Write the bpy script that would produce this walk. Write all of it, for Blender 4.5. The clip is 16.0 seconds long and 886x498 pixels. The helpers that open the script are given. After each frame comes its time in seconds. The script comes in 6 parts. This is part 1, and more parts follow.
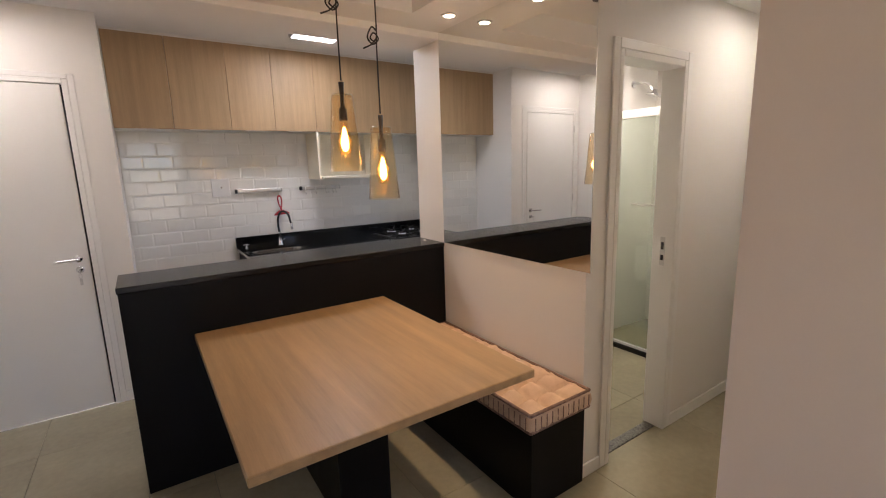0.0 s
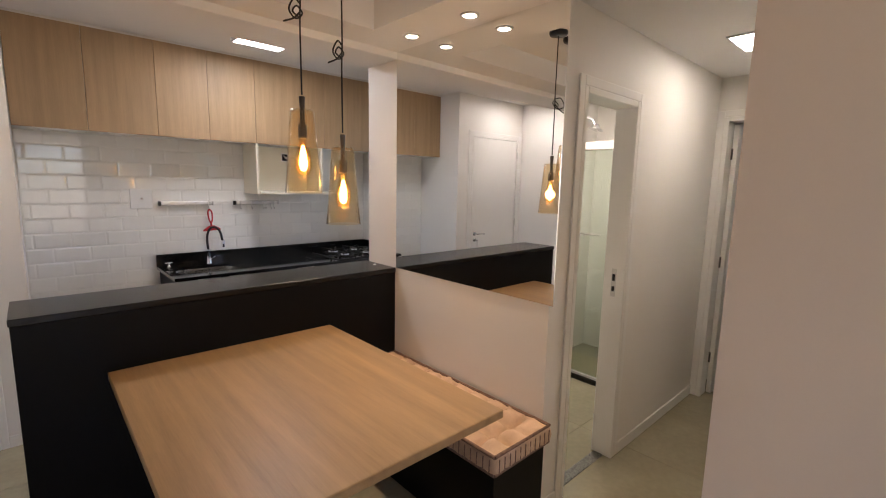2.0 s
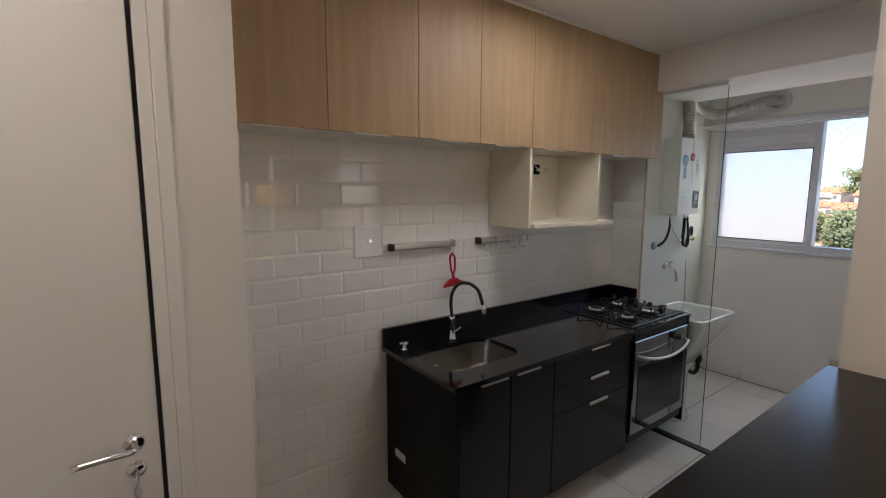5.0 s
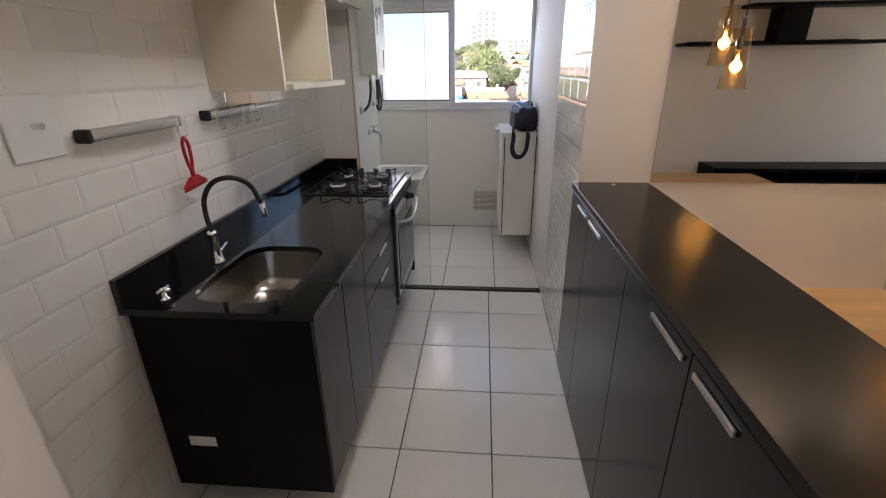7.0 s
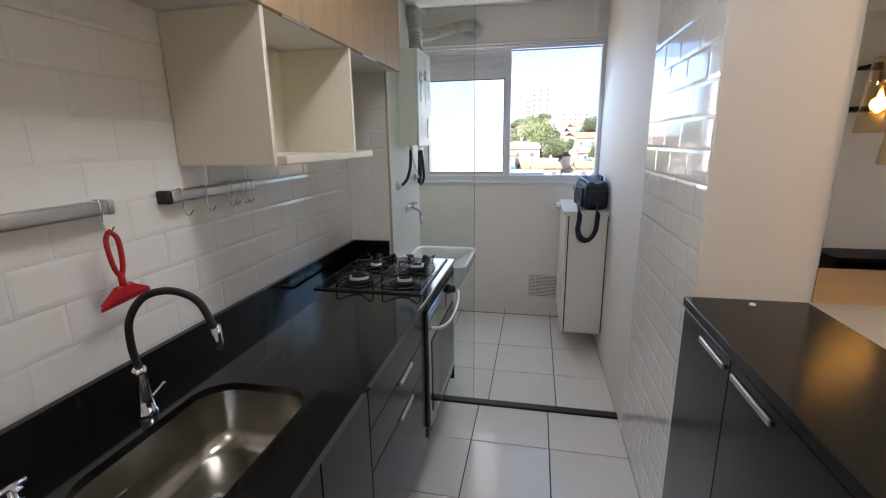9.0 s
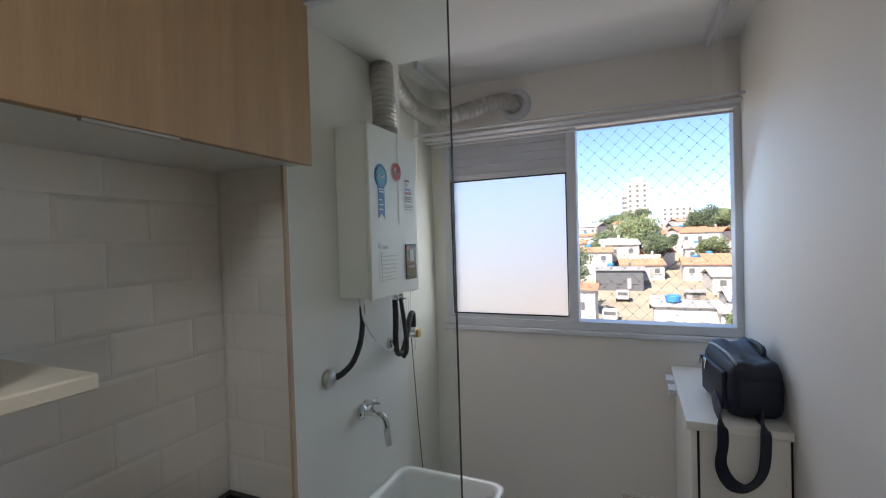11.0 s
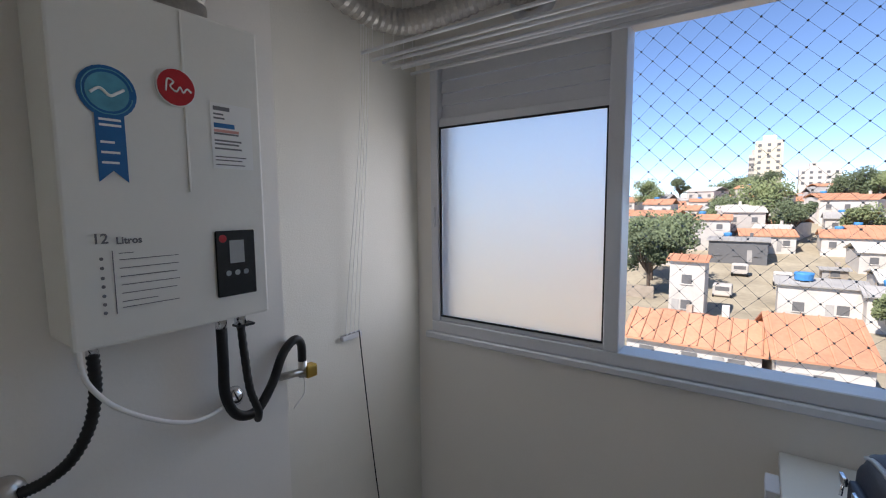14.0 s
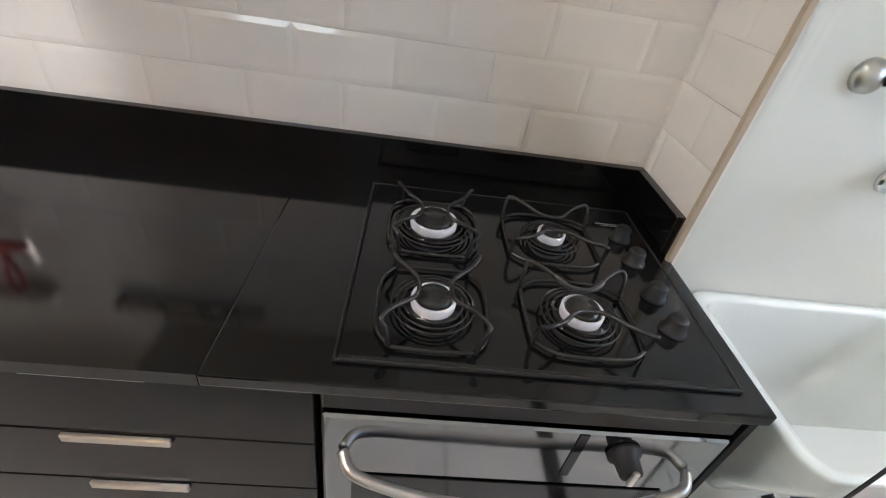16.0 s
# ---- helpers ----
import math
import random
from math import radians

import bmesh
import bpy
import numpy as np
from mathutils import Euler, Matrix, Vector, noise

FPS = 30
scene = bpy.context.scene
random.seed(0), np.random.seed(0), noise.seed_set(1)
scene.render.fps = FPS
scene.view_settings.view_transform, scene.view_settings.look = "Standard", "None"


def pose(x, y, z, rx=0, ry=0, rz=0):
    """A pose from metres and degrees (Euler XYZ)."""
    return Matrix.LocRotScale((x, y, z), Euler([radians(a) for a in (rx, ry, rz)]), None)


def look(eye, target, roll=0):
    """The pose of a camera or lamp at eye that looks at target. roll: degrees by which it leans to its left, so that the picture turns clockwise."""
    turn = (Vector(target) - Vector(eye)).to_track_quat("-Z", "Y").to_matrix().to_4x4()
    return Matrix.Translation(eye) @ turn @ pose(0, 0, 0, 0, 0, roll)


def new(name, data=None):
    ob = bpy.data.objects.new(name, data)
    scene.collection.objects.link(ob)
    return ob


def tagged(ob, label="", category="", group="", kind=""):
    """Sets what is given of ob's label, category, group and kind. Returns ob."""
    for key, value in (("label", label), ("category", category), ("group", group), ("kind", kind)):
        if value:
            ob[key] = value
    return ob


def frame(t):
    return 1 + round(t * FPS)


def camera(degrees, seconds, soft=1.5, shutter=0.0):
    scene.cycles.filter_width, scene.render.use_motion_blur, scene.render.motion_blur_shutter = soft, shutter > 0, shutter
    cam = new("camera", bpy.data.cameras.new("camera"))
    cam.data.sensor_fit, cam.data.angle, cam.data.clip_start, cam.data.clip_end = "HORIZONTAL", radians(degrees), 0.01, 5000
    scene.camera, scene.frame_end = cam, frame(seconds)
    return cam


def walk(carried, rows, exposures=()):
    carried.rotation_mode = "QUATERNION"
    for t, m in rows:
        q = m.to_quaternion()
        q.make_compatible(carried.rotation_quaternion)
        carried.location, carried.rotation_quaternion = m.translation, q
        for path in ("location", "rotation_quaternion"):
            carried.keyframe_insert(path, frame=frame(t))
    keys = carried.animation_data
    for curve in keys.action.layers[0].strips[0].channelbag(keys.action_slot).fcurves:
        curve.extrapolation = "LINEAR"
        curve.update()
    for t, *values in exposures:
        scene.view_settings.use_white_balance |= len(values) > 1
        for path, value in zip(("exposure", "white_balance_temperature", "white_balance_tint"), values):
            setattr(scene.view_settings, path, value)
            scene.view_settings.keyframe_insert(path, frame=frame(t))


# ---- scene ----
cam = camera(89.5, 16.0, 1.1)
PATH = [
    (0, (-1.643, -4.266, 1.539), (-0.549, -2.63, 1.18), -1.7),
    (0.5, (-1.785, -4.283, 1.501), (-0.509, -2.822, 1.015), -0.5),
    (1, (-1.836, -4.27, 1.477), (-0.538, -2.838, 0.961), 0.8),
    (1.5, (-1.851, -4.227, 1.512), (-0.545, -2.772, 1.092), 1.1),
    (2, (-1.686, -4.092, 1.579), (-0.343, -2.638, 1.293), 1.2),
    (2.5, (-1.451, -3.909, 1.588), (-0.154, -2.399, 1.395), 1.4),
    (3, (-1.394, -3.606, 1.575), (-0.286, -1.948, 1.418), 2.4),
    (3.5, (-1.568, -3.236, 1.547), (-0.75, -1.422, 1.338), 2.5),
    (3.6, (-1.628, -3.144, 1.543), (-0.861, -1.31, 1.325), 2.8),
    (3.7, (-1.649, -3.049, 1.571), (-0.954, -1.19, 1.323), 2.2),
    (5.8, (-2.158, -1.437, 1.66), (-0.559, -0.252, 1.459), -2.6),
    (6, (-2.156, -1.354, 1.657), (-0.467, -0.301, 1.46), -3.3),
    (6.5, (-2.099, -1.151, 1.666), (-0.233, -0.545, 1.276), -3.3),
    (7, (-2.069, -1.071, 1.54), (-0.222, -0.906, 0.791), -0.8),
    (7.5, (-2.085, -1.043, 1.436), (-0.388, -1.203, 0.389), 2.3),
    (8, (-2.012, -0.997, 1.406), (-0.293, -1.12, 0.391), 2.6),
    (8.5, (-1.746, -1.019, 1.479), (0.1, -0.93, 0.715), 1.0),
    (9, (-1.441, -1.024, 1.527), (0.462, -0.629, 1.057), -0.8),
    (9.5, (-1.116, -1.048, 1.625), (0.751, -0.355, 1.435), -1.3),
    (9.7, (-0.982, -1.051, 1.637), (0.858, -0.273, 1.535), -1.0),
    (10, (-0.744, -1.067, 1.657), (1.092, -0.273, 1.636), -0.9),
    (10.1, (-0.675, -1.076, 1.646), (1.168, -0.299, 1.628), -0.8),
    (10.2, (-0.615, -1.091, 1.662), (1.231, -0.321, 1.643), -1.3),
    (12.3, (0.88, -1.056, 1.686), (2.649, -0.132, 1.556), -1.1),
    (12.5, (0.907, -1.056, 1.695), (2.581, 0.031, 1.58), -1.1),
    (13, (0.911, -1.068, 1.716), (2.287, 0.381, 1.644), -0.8),
    (13.5, (0.935, -1.096, 1.721), (2.295, 0.369, 1.656), -0.9),
    (14, (0.945, -1.153, 1.711), (2.565, 0.002, 1.511), -0.5),
    (14.5, (0.814, -1.166, 1.612), (2.524, -0.265, 1.1), 1.2),
    (15, (0.674, -1.095, 1.424), (2.233, -0.259, 0.491), 6.2),
    (15.4, (0.575, -1.026, 1.367), (1.776, 0.14, 0.273), 8.7),
    (15.6, (0.508, -0.982, 1.371), (1.402, 0.414, 0.252), 9.1),
    (15.8, (0.419, -0.959, 1.37), (1.007, 0.581, 0.237), 9.4),
    (16, (0.374, -0.956, 1.379), (0.563, 0.654, 0.208), 9.9),
]
# exposure: darker where the open window fills the picture
LIGHT = [(0.0, 1.9, 6350, 20), (1.5, 1.95, 6400, 20), (2.5, 1.85, 6050, 17), (3.0, 1.8, 5550, 13), (3.5, 1.65, 5500, 11), (6.0, 1.1, 7150, 20), (6.5, 1.2, 7000, 19), (7.0, 1.6, 6700, 20),
         (7.5, 2.5, 6800, 19), (8.0, 2.75, 6450, 18), (8.5, 2.35, 6200, 17), (9.5, 1.4, 6400, 15), (10.2, 1.42, 6350, 15), (12.3, 0.3, 6150, 14), (13.0, 0.65, 6250, 17), (13.5, 1.1, 6550, 16),
         (14.0, 0.6, 6150, 15), (14.5, 0.25, 6300, 15), (15.0, 1.12, 6000, 17), (15.5, 2.15, 6200, 16), (16.0, 2.8, 6600, 17)]
walk(cam, [(t, look(eye, target, roll)) for t, eye, target, roll in PATH], LIGHT)

# ---- world, sun and lamps ----
world = bpy.data.worlds.new("sky")
scene.world = world
world.use_nodes = True
wn = world.node_tree.nodes
sky = wn.new("ShaderNodeTexSky")
sky.sky_type, sky.sun_disc = "NISHITA", False
sky.altitude, sky.air_density, sky.dust_density, sky.ozone_density = 1800, 0.70, 0.0, 2.5
sky.sun_elevation, sky.sun_rotation = radians(48), radians(-70)
world.node_tree.links.new(sky.outputs[0], wn["Background"].inputs[0])
wn["Background"].inputs[1].default_value = 0.15


def lamp(name, kind, energy, color, m, size=0.1, size_y=None, spread=180):
    d = bpy.data.lights.new(name, kind)
    d.energy, d.color = energy, color
    if kind == "AREA":
        d.shape = "RECTANGLE" if size_y else "DISK"
        d.size = size
        d.size_y = size_y or size
        d.spread = radians(spread)
    elif kind == "SUN":
        d.angle = radians(0.5)
    else:
        d.shadow_soft_size = size
    ob = new(name, d)
    ob.matrix_world = m
    return ob


WARM = (1.0, 0.74, 0.46)
lamp("sun", "SUN", 5.0, (1.0, 0.95, 0.86), look((-30, 11, 36), (0, 0, 0)))
lamp("kitchen_panel_light", "AREA", 1.25, (0.69, 0.84, 1.0), look((-0.42, -0.895, 2.495), (-0.42, -0.895, 0)), 0.3, 0.3)
lamp("entry_panel_light", "AREA", 0.13, (1.0, 0.68, 0.36), look((-2.38, -1.04, 2.495), (-2.38, -1.04, 0)), 0.3, 0.3)
lamp("corridor_panel_light", "AREA", 0.28, (1.0, 0.74, 0.16), look((1.2, -3.38, 2.33), (1.2, -3.38, 0)), 0.3, 0.2)
lamp("bath_panel_light", "AREA", 3.0, (1.0, 0.90, 0.72), look((1.44, -2.27, 2.325), (1.44, -2.27, 0)), 0.25, 0.25)
# The third spot lamp is added unseen, continuing the row.
for sx, sy in ((-0.13, -2.13), (-0.13, -2.555), (-0.13, -3.0)):
    lamp("ceiling_spot_light", "AREA", 0.72, WARM, look((sx, sy, 2.335), (sx, sy, 0)), 0.05, spread=115)
lamp("pendant_light", "POINT", 0.22, (1.0, 0.50, 0.15), pose(-0.905, -2.45, 1.655), 0.03)
lamp("pendant_light", "POINT", 0.22, (1.0, 0.50, 0.15), pose(-0.74, -2.46, 1.53), 0.03)
lamp("balcony_sky_light", "AREA", 3.1, (1.0, 0.85, 0.75), look((-1.65, -6.55, 1.3), (-1.65, 0, 1.1)), 1.5, 2.0)
lamp("open_window_sky_light", "AREA", 0.9, (0.52, 0.76, 1.0), look((2.365, -1.15, 1.80), (1.55, -1.15, 0.85)), 0.62, 0.80)
lamp("frosted_pane_light", "AREA", 1.8, (1.0, 0.97, 0.96), look((2.365, -0.435, 1.63), (0, -0.435, 1.5)), 0.62, 0.72)


# ---- materials ----
def mat(name, col, rough=0.5, metal=0.0, var=0.08, scale=6.0, fine=90.0, bump=0.03, stretch=(1, 1, 1),
        spec=0.5, coat=0.0, rand=0.0, trans=0.0, ior=1.45, rvar=0.08, col2=None):
    m = bpy.data.materials.new(name)
    m.use_nodes = True
    n, k = m.node_tree.nodes, m.node_tree.links
    b = n["Principled BSDF"]
    tc = n.new("ShaderNodeTexCoord")
    mp = n.new("ShaderNodeMapping")
    mp.inputs["Scale"].default_value = stretch
    k.new(tc.outputs["Object"], mp.inputs[0])
    big, small = n.new("ShaderNodeTexNoise"), n.new("ShaderNodeTexNoise")
    big.inputs["Scale"].default_value, big.inputs["Detail"].default_value = scale, 4
    small.inputs["Scale"].default_value, small.inputs["Detail"].default_value = fine, 3
    for q in (big, small):
        k.new(mp.outputs[0], q.inputs["Vector"])
    mix = n.new("ShaderNodeMix")
    mix.data_type = "RGBA"
    dark = col2 or tuple(c * (1 - 2.2 * var) for c in col)
    mix.inputs[6].default_value = (*dark, 1)
    mix.inputs[7].default_value = (*col, 1)
    f = n.new("ShaderNodeMath")
    f.operation = "MULTIPLY_ADD"
    k.new(small.outputs[0], f.inputs[0])
    f.inputs[1].default_value = 0.6
    a = n.new("ShaderNodeMath")
    a.operation = "MULTIPLY_ADD"
    k.new(big.outputs[0], a.inputs[0])
    a.inputs[1].default_value, a.inputs[2].default_value = 1.6, -0.6
    k.new(a.outputs[0], f.inputs[2])
    f.use_clamp = True
    k.new(f.outputs[0], mix.inputs[0])
    out = mix.outputs[2]
    if rand:
        oi = n.new("ShaderNodeObjectInfo")
        hs = n.new("ShaderNodeHueSaturation")
        mr = n.new("ShaderNodeMapRange")
        mr.inputs[3].default_value, mr.inputs[4].default_value = 1 - rand, 1 + rand
        k.new(oi.outputs["Random"], mr.inputs[0])
        k.new(mr.outputs[0], hs.inputs["Value"])
        k.new(out, hs.inputs["Color"])
        out = hs.outputs[0]
    k.new(out, b.inputs["Base Color"])
    rr = n.new("ShaderNodeMapRange")
    rr.inputs[3].default_value, rr.inputs[4].default_value = max(0.0, rough - rvar), min(1.0, rough + rvar)
    k.new(big.outputs[0], rr.inputs[0])
    k.new(rr.outputs[0], b.inputs["Roughness"])
    b.inputs["Metallic"].default_value = metal
    b.inputs["Specular IOR Level"].default_value = spec
    b.inputs["Coat Weight"].default_value = coat
    b.inputs["Transmission Weight"].default_value = trans
    b.inputs["IOR"].default_value = ior
    if bump:
        bp = n.new("ShaderNodeBump")
        bp.inputs["Strength"].default_value, bp.inputs["Distance"].default_value = bump * 5, 0.004
        k.new(small.outputs[0], bp.inputs["Height"])
        k.new(bp.outputs[0], b.inputs["Normal"])
    return m


def glow(name, col, strength):
    m = bpy.data.materials.new(name)
    m.use_nodes = True
    b = m.node_tree.nodes["Principled BSDF"]
    b.inputs["Base Color"].default_value = (*col, 1)
    b.inputs["Emission Color"].default_value = (*col, 1)
    b.inputs["Emission Strength"].default_value = strength
    return m


def glass(name, col, rough=0.0, ior=1.45, body=0.0):
    m = bpy.data.materials.new(name)
    m.use_nodes = True
    n, k = m.node_tree.nodes, m.node_tree.links
    n.remove(n["Principled BSDF"])
    fr, tr, gl, mx = (n.new("ShaderNodeMath"), n.new("ShaderNodeBsdfTransparent"), n.new("ShaderNodeBsdfGlossy"),
                      n.new("ShaderNodeMixShader"))
    lw, pw = n.new("ShaderNodeLayerWeight"), n.new("ShaderNodeMath")
    pw.operation, fr.operation = "POWER", "MULTIPLY_ADD"
    pw.inputs[1].default_value = 5
    lw.inputs["Blend"].default_value = 0.5
    f0 = ((ior - 1) / (ior + 1)) ** 2
    fr.inputs[1].default_value, fr.inputs[2].default_value = 1 - f0, f0
    k.new(lw.outputs["Facing"], pw.inputs[0])
    k.new(pw.outputs[0], fr.inputs[0])
    tr.inputs[0].default_value = (*col, 1)
    gl.inputs["Roughness"].default_value = max(rough, 0.01)
    k.new(fr.outputs[0], mx.inputs[0])
    k.new(tr.outputs[0], mx.inputs[1])
    k.new(gl.outputs[0], mx.inputs[2])
    k.new(mx.outputs[0], n["Material Output"].inputs[0])
    return m


PAINT = mat("wall_paint", (0.80, 0.77, 0.72), 0.6, var=0.02, scale=1.5, fine=160, bump=0.012)
# Warm light on one white wall, put into its base colour.
WARMTINT = mat("warm_light_tinted_paint", (0.84, 0.72, 0.61), 0.6, var=0.02, scale=1.5, fine=160, bump=0.012)
CEIL = mat("ceiling_paint", (0.80, 0.79, 0.77), 0.75, var=0.015, scale=1.2, fine=120, bump=0.01)
ENAMEL = mat("door_enamel", (0.80, 0.78, 0.74), 0.35, var=0.02, scale=2, fine=80, bump=0.006)
TILE = mat("glazed_tile", (0.80, 0.785, 0.735), 0.10, var=0.02, scale=3, fine=25, bump=0.02, rand=0.03, coat=0.4, rvar=0.03)
GROUT = mat("tile_grout", (0.74, 0.72, 0.65), 0.8, var=0.03, fine=200, bump=0.05)
FLOORTILE = mat("white_floor_tile", (0.74, 0.72, 0.68), 0.16, var=0.03, scale=4, fine=40, bump=0.008, rand=0.025)
FLOORGROUT = mat("dark_grout", (0.10, 0.095, 0.09), 0.9, var=0.15, fine=150, bump=0.05)
LIVINGGROUT = mat("beige_grout", (0.27, 0.25, 0.19), 0.9, var=0.1, fine=150, bump=0.03)
HOLDER = mat("dark_bronze_holder", (0.10, 0.09, 0.085), 0.35, 0.7, var=0.1, bump=0.01)
PORCELAIN = mat("grey_porcelain_floor", (0.41, 0.365, 0.25), 0.22, var=0.15, scale=2.2, fine=30, bump=0.01, rand=0.03)
BLACKMDF = mat("black_laminate", (0.0055, 0.0053, 0.0055), 0.42, var=0.12, scale=5, fine=220, bump=0.02, spec=0.14)
GRAPHITE = mat("graphite_laminate", (0.009, 0.0085, 0.0085), 0.215, var=0.06, scale=5, fine=200, bump=0, spec=0.30, rvar=0.015)
GRANITE = mat("black_granite", (0.007, 0.007, 0.0075), 0.07, var=0.3, scale=60, fine=320, bump=0.002, rvar=0.03, spec=0.65)
OAK = mat("oak_laminate", (0.46, 0.31, 0.168), 0.5, var=0.13, scale=2.6, fine=26, bump=0.02, stretch=(14, 14, 0.7), rand=0.05)
TABLEWOOD = mat("table_oak_laminate", (0.43, 0.275, 0.135), 0.40, var=0.18, scale=2.2, fine=24, bump=0.015, stretch=(11, 0.6, 11))
WHITEMDF = mat("white_laminate", (0.78, 0.76, 0.70), 0.4, var=0.02, scale=3, fine=120, bump=0.008)
CREAMMDF = mat("cream_laminate", (0.78, 0.72, 0.58), 0.4, var=0.03, scale=3, fine=120, bump=0.008)
STEEL = mat("brushed_steel", (0.62, 0.60, 0.57), 0.33, 1.0, var=0.05, scale=4, fine=60, bump=0.006, stretch=(1, 12, 12))
CHROME = mat("chrome", (0.78, 0.78, 0.79), 0.09, 1.0, var=0.03, bump=0)
ALU = mat("white_aluminium", (0.66, 0.67, 0.70), 0.4, var=0.04, scale=3, fine=100, bump=0.005)
ALUFOIL = mat("aluminium_foil_duct", (0.50, 0.48, 0.44), 0.42, 0.8, var=0.15, scale=20, fine=150, bump=0.08)
MIRRORSTEEL = mat("polished_steel", (0.30, 0.31, 0.32), 0.08, 1.0, var=0.03, scale=3, fine=40, bump=0)
SINKSTEEL = mat("satin_sink_steel", (0.43, 0.41, 0.37), 0.24, 1.0, var=0.06, scale=5, fine=70, bump=0.006, stretch=(1, 10, 10))
BLACKRUB = mat("black_rubber", (0.012, 0.012, 0.012), 0.55, var=0.15, fine=120, bump=0.03)
IRON = mat("cast_iron_enamel", (0.05, 0.048, 0.047), 0.24, 0.5, var=0.2, fine=120, bump=0.04)
BLACKMETAL = mat("black_painted_metal", (0.014, 0.013, 0.013), 0.4, var=0.1, fine=160, bump=0.02)
CERAMIC = mat("white_ceramic", (0.80, 0.80, 0.78), 0.16, var=0.03, scale=3, fine=60, bump=0.005, coat=0.3)
RED = mat("red_silicone", (0.50, 0.012, 0.018), 0.45, var=0.1, fine=80, bump=0.02)
FABRIC = mat("tufted_cotton", (0.68, 0.48, 0.33), 0.95, var=0.12, scale=14, fine=260, bump=0.12, spec=0.2)
FABRICSTRIPE = mat("striped_cotton_piping", (0.34, 0.22, 0.17), 0.95, var=0.3, scale=60, fine=260, bump=0.15, spec=0.2)
NYLON = mat("navy_nylon", (0.016, 0.022, 0.042), 0.5, var=0.25, scale=14, fine=300, bump=0.025)
MIRROR = mat("mirror_silver", (0.88, 0.89, 0.88), 0.01, 1.0, var=0.0, bump=0, rvar=0)
CLEAR = glass("clear_glass", (0.95, 0.985, 0.965))
AMBER = glass("amber_glass", (0.995, 0.935, 0.83), ior=1.6)
NETCORD = mat("grey_net_cord", (0.16, 0.17, 0.18), 0.7, var=0.1, bump=0)
FROST = mat("frosted_glass", (0.97, 0.97, 0.96), 0.55, var=0.01, bump=0, trans=1.0, rvar=0.05)
SHOWER = glass("shower_glass", (0.86, 0.91, 0.87), 0.03, ior=1.7)
FILAMENT = glow("bulb_glow", (1.0, 0.56, 0.17), 8.5)
PANELGLOW = glow("led_panel", (1.0, 0.96, 0.88), 7.0)
SPOTGLOW = glow("spot_glow", (1.0, 0.86, 0.62), 14.0)
BRASS = mat("yellow_brass", (0.62, 0.42, 0.10), 0.35, 1.0, var=0.1, bump=0.02)
BLUE = mat("blue_sticker", (0.02, 0.14, 0.36), 0.4, var=0.1, bump=0)
TEAL = mat("light_blue_sticker", (0.12, 0.42, 0.56), 0.4, var=0.2, scale=30, bump=0)
INK = mat("dark_print", (0.17, 0.165, 0.17), 0.6, var=0.05, bump=0)
PINKINK = mat("pink_print", (0.72, 0.35, 0.30), 0.6, var=0.05, bump=0)
PAPER = mat("white_paper", (0.82, 0.81, 0.78), 0.6, var=0.02, bump=0)
SCREEN = mat("dark_display", (0.006, 0.006, 0.006), 0.10, var=0.05, bump=0, spec=0.5)
LCD = mat("grey_display", (0.33, 0.34, 0.34), 0.3, var=0.05, bump=0)
VENTBACK = mat("terracotta_grille_backing", (0.52, 0.34, 0.26), 0.8, var=0.25, scale=40, fine=200, bump=0.05)
BEIGETRIM = mat("beige_corner_trim", (0.52, 0.42, 0.30), 0.5, var=0.1, fine=60, bump=0.01)
STONE = mat("speckled_granite_sill", (0.30, 0.28, 0.25), 0.3, col2=(0.015, 0.014, 0.013), scale=110, fine=300, bump=0.01)
# Dark base colour stands in for the lack of light in the bedroom.
UNLITROOM = mat("unlit_room_wall", (0.10, 0.085, 0.075), 0.9, var=0.2, scale=8, fine=60, bump=0.05, stretch=(1, 6, 0.3))


# ---- building helpers ----
def slab(x0, x1, y0, y1, z0, z1, b=0.002, seg=1):
    """A box with softened edges, as a bmesh."""
    bm = bmesh.new()
    bmesh.ops.create_cube(bm, size=1)
    x0, x1, y0, y1, z0, z1 = min(x0, x1), max(x0, x1), min(y0, y1), max(y0, y1), min(z0, z1), max(z0, z1)
    for v in bm.verts:
        v.co = Vector(((x0 + x1) / 2 + v.co.x * (x1 - x0), (y0 + y1) / 2 + v.co.y * (y1 - y0), (z0 + z1) / 2 + v.co.z * (z1 - z0)))
    b = min(b, 0.45 * min(x1 - x0, y1 - y0, z1 - z0))
    if b > 0:
        bmesh.ops.bevel(bm, geom=bm.edges[:], offset=b, segments=seg, affect="EDGES", profile=0.6)
    return bm


def join(*bms):
    out = bmesh.new()
    for q in bms:
        me = bpy.data.meshes.new("tmp")
        q.to_mesh(me)
        out.from_mesh(me)
        bpy.data.meshes.remove(me)
        q.free()
    return out


def moved(bm, m):
    bm.transform(m)
    return bm


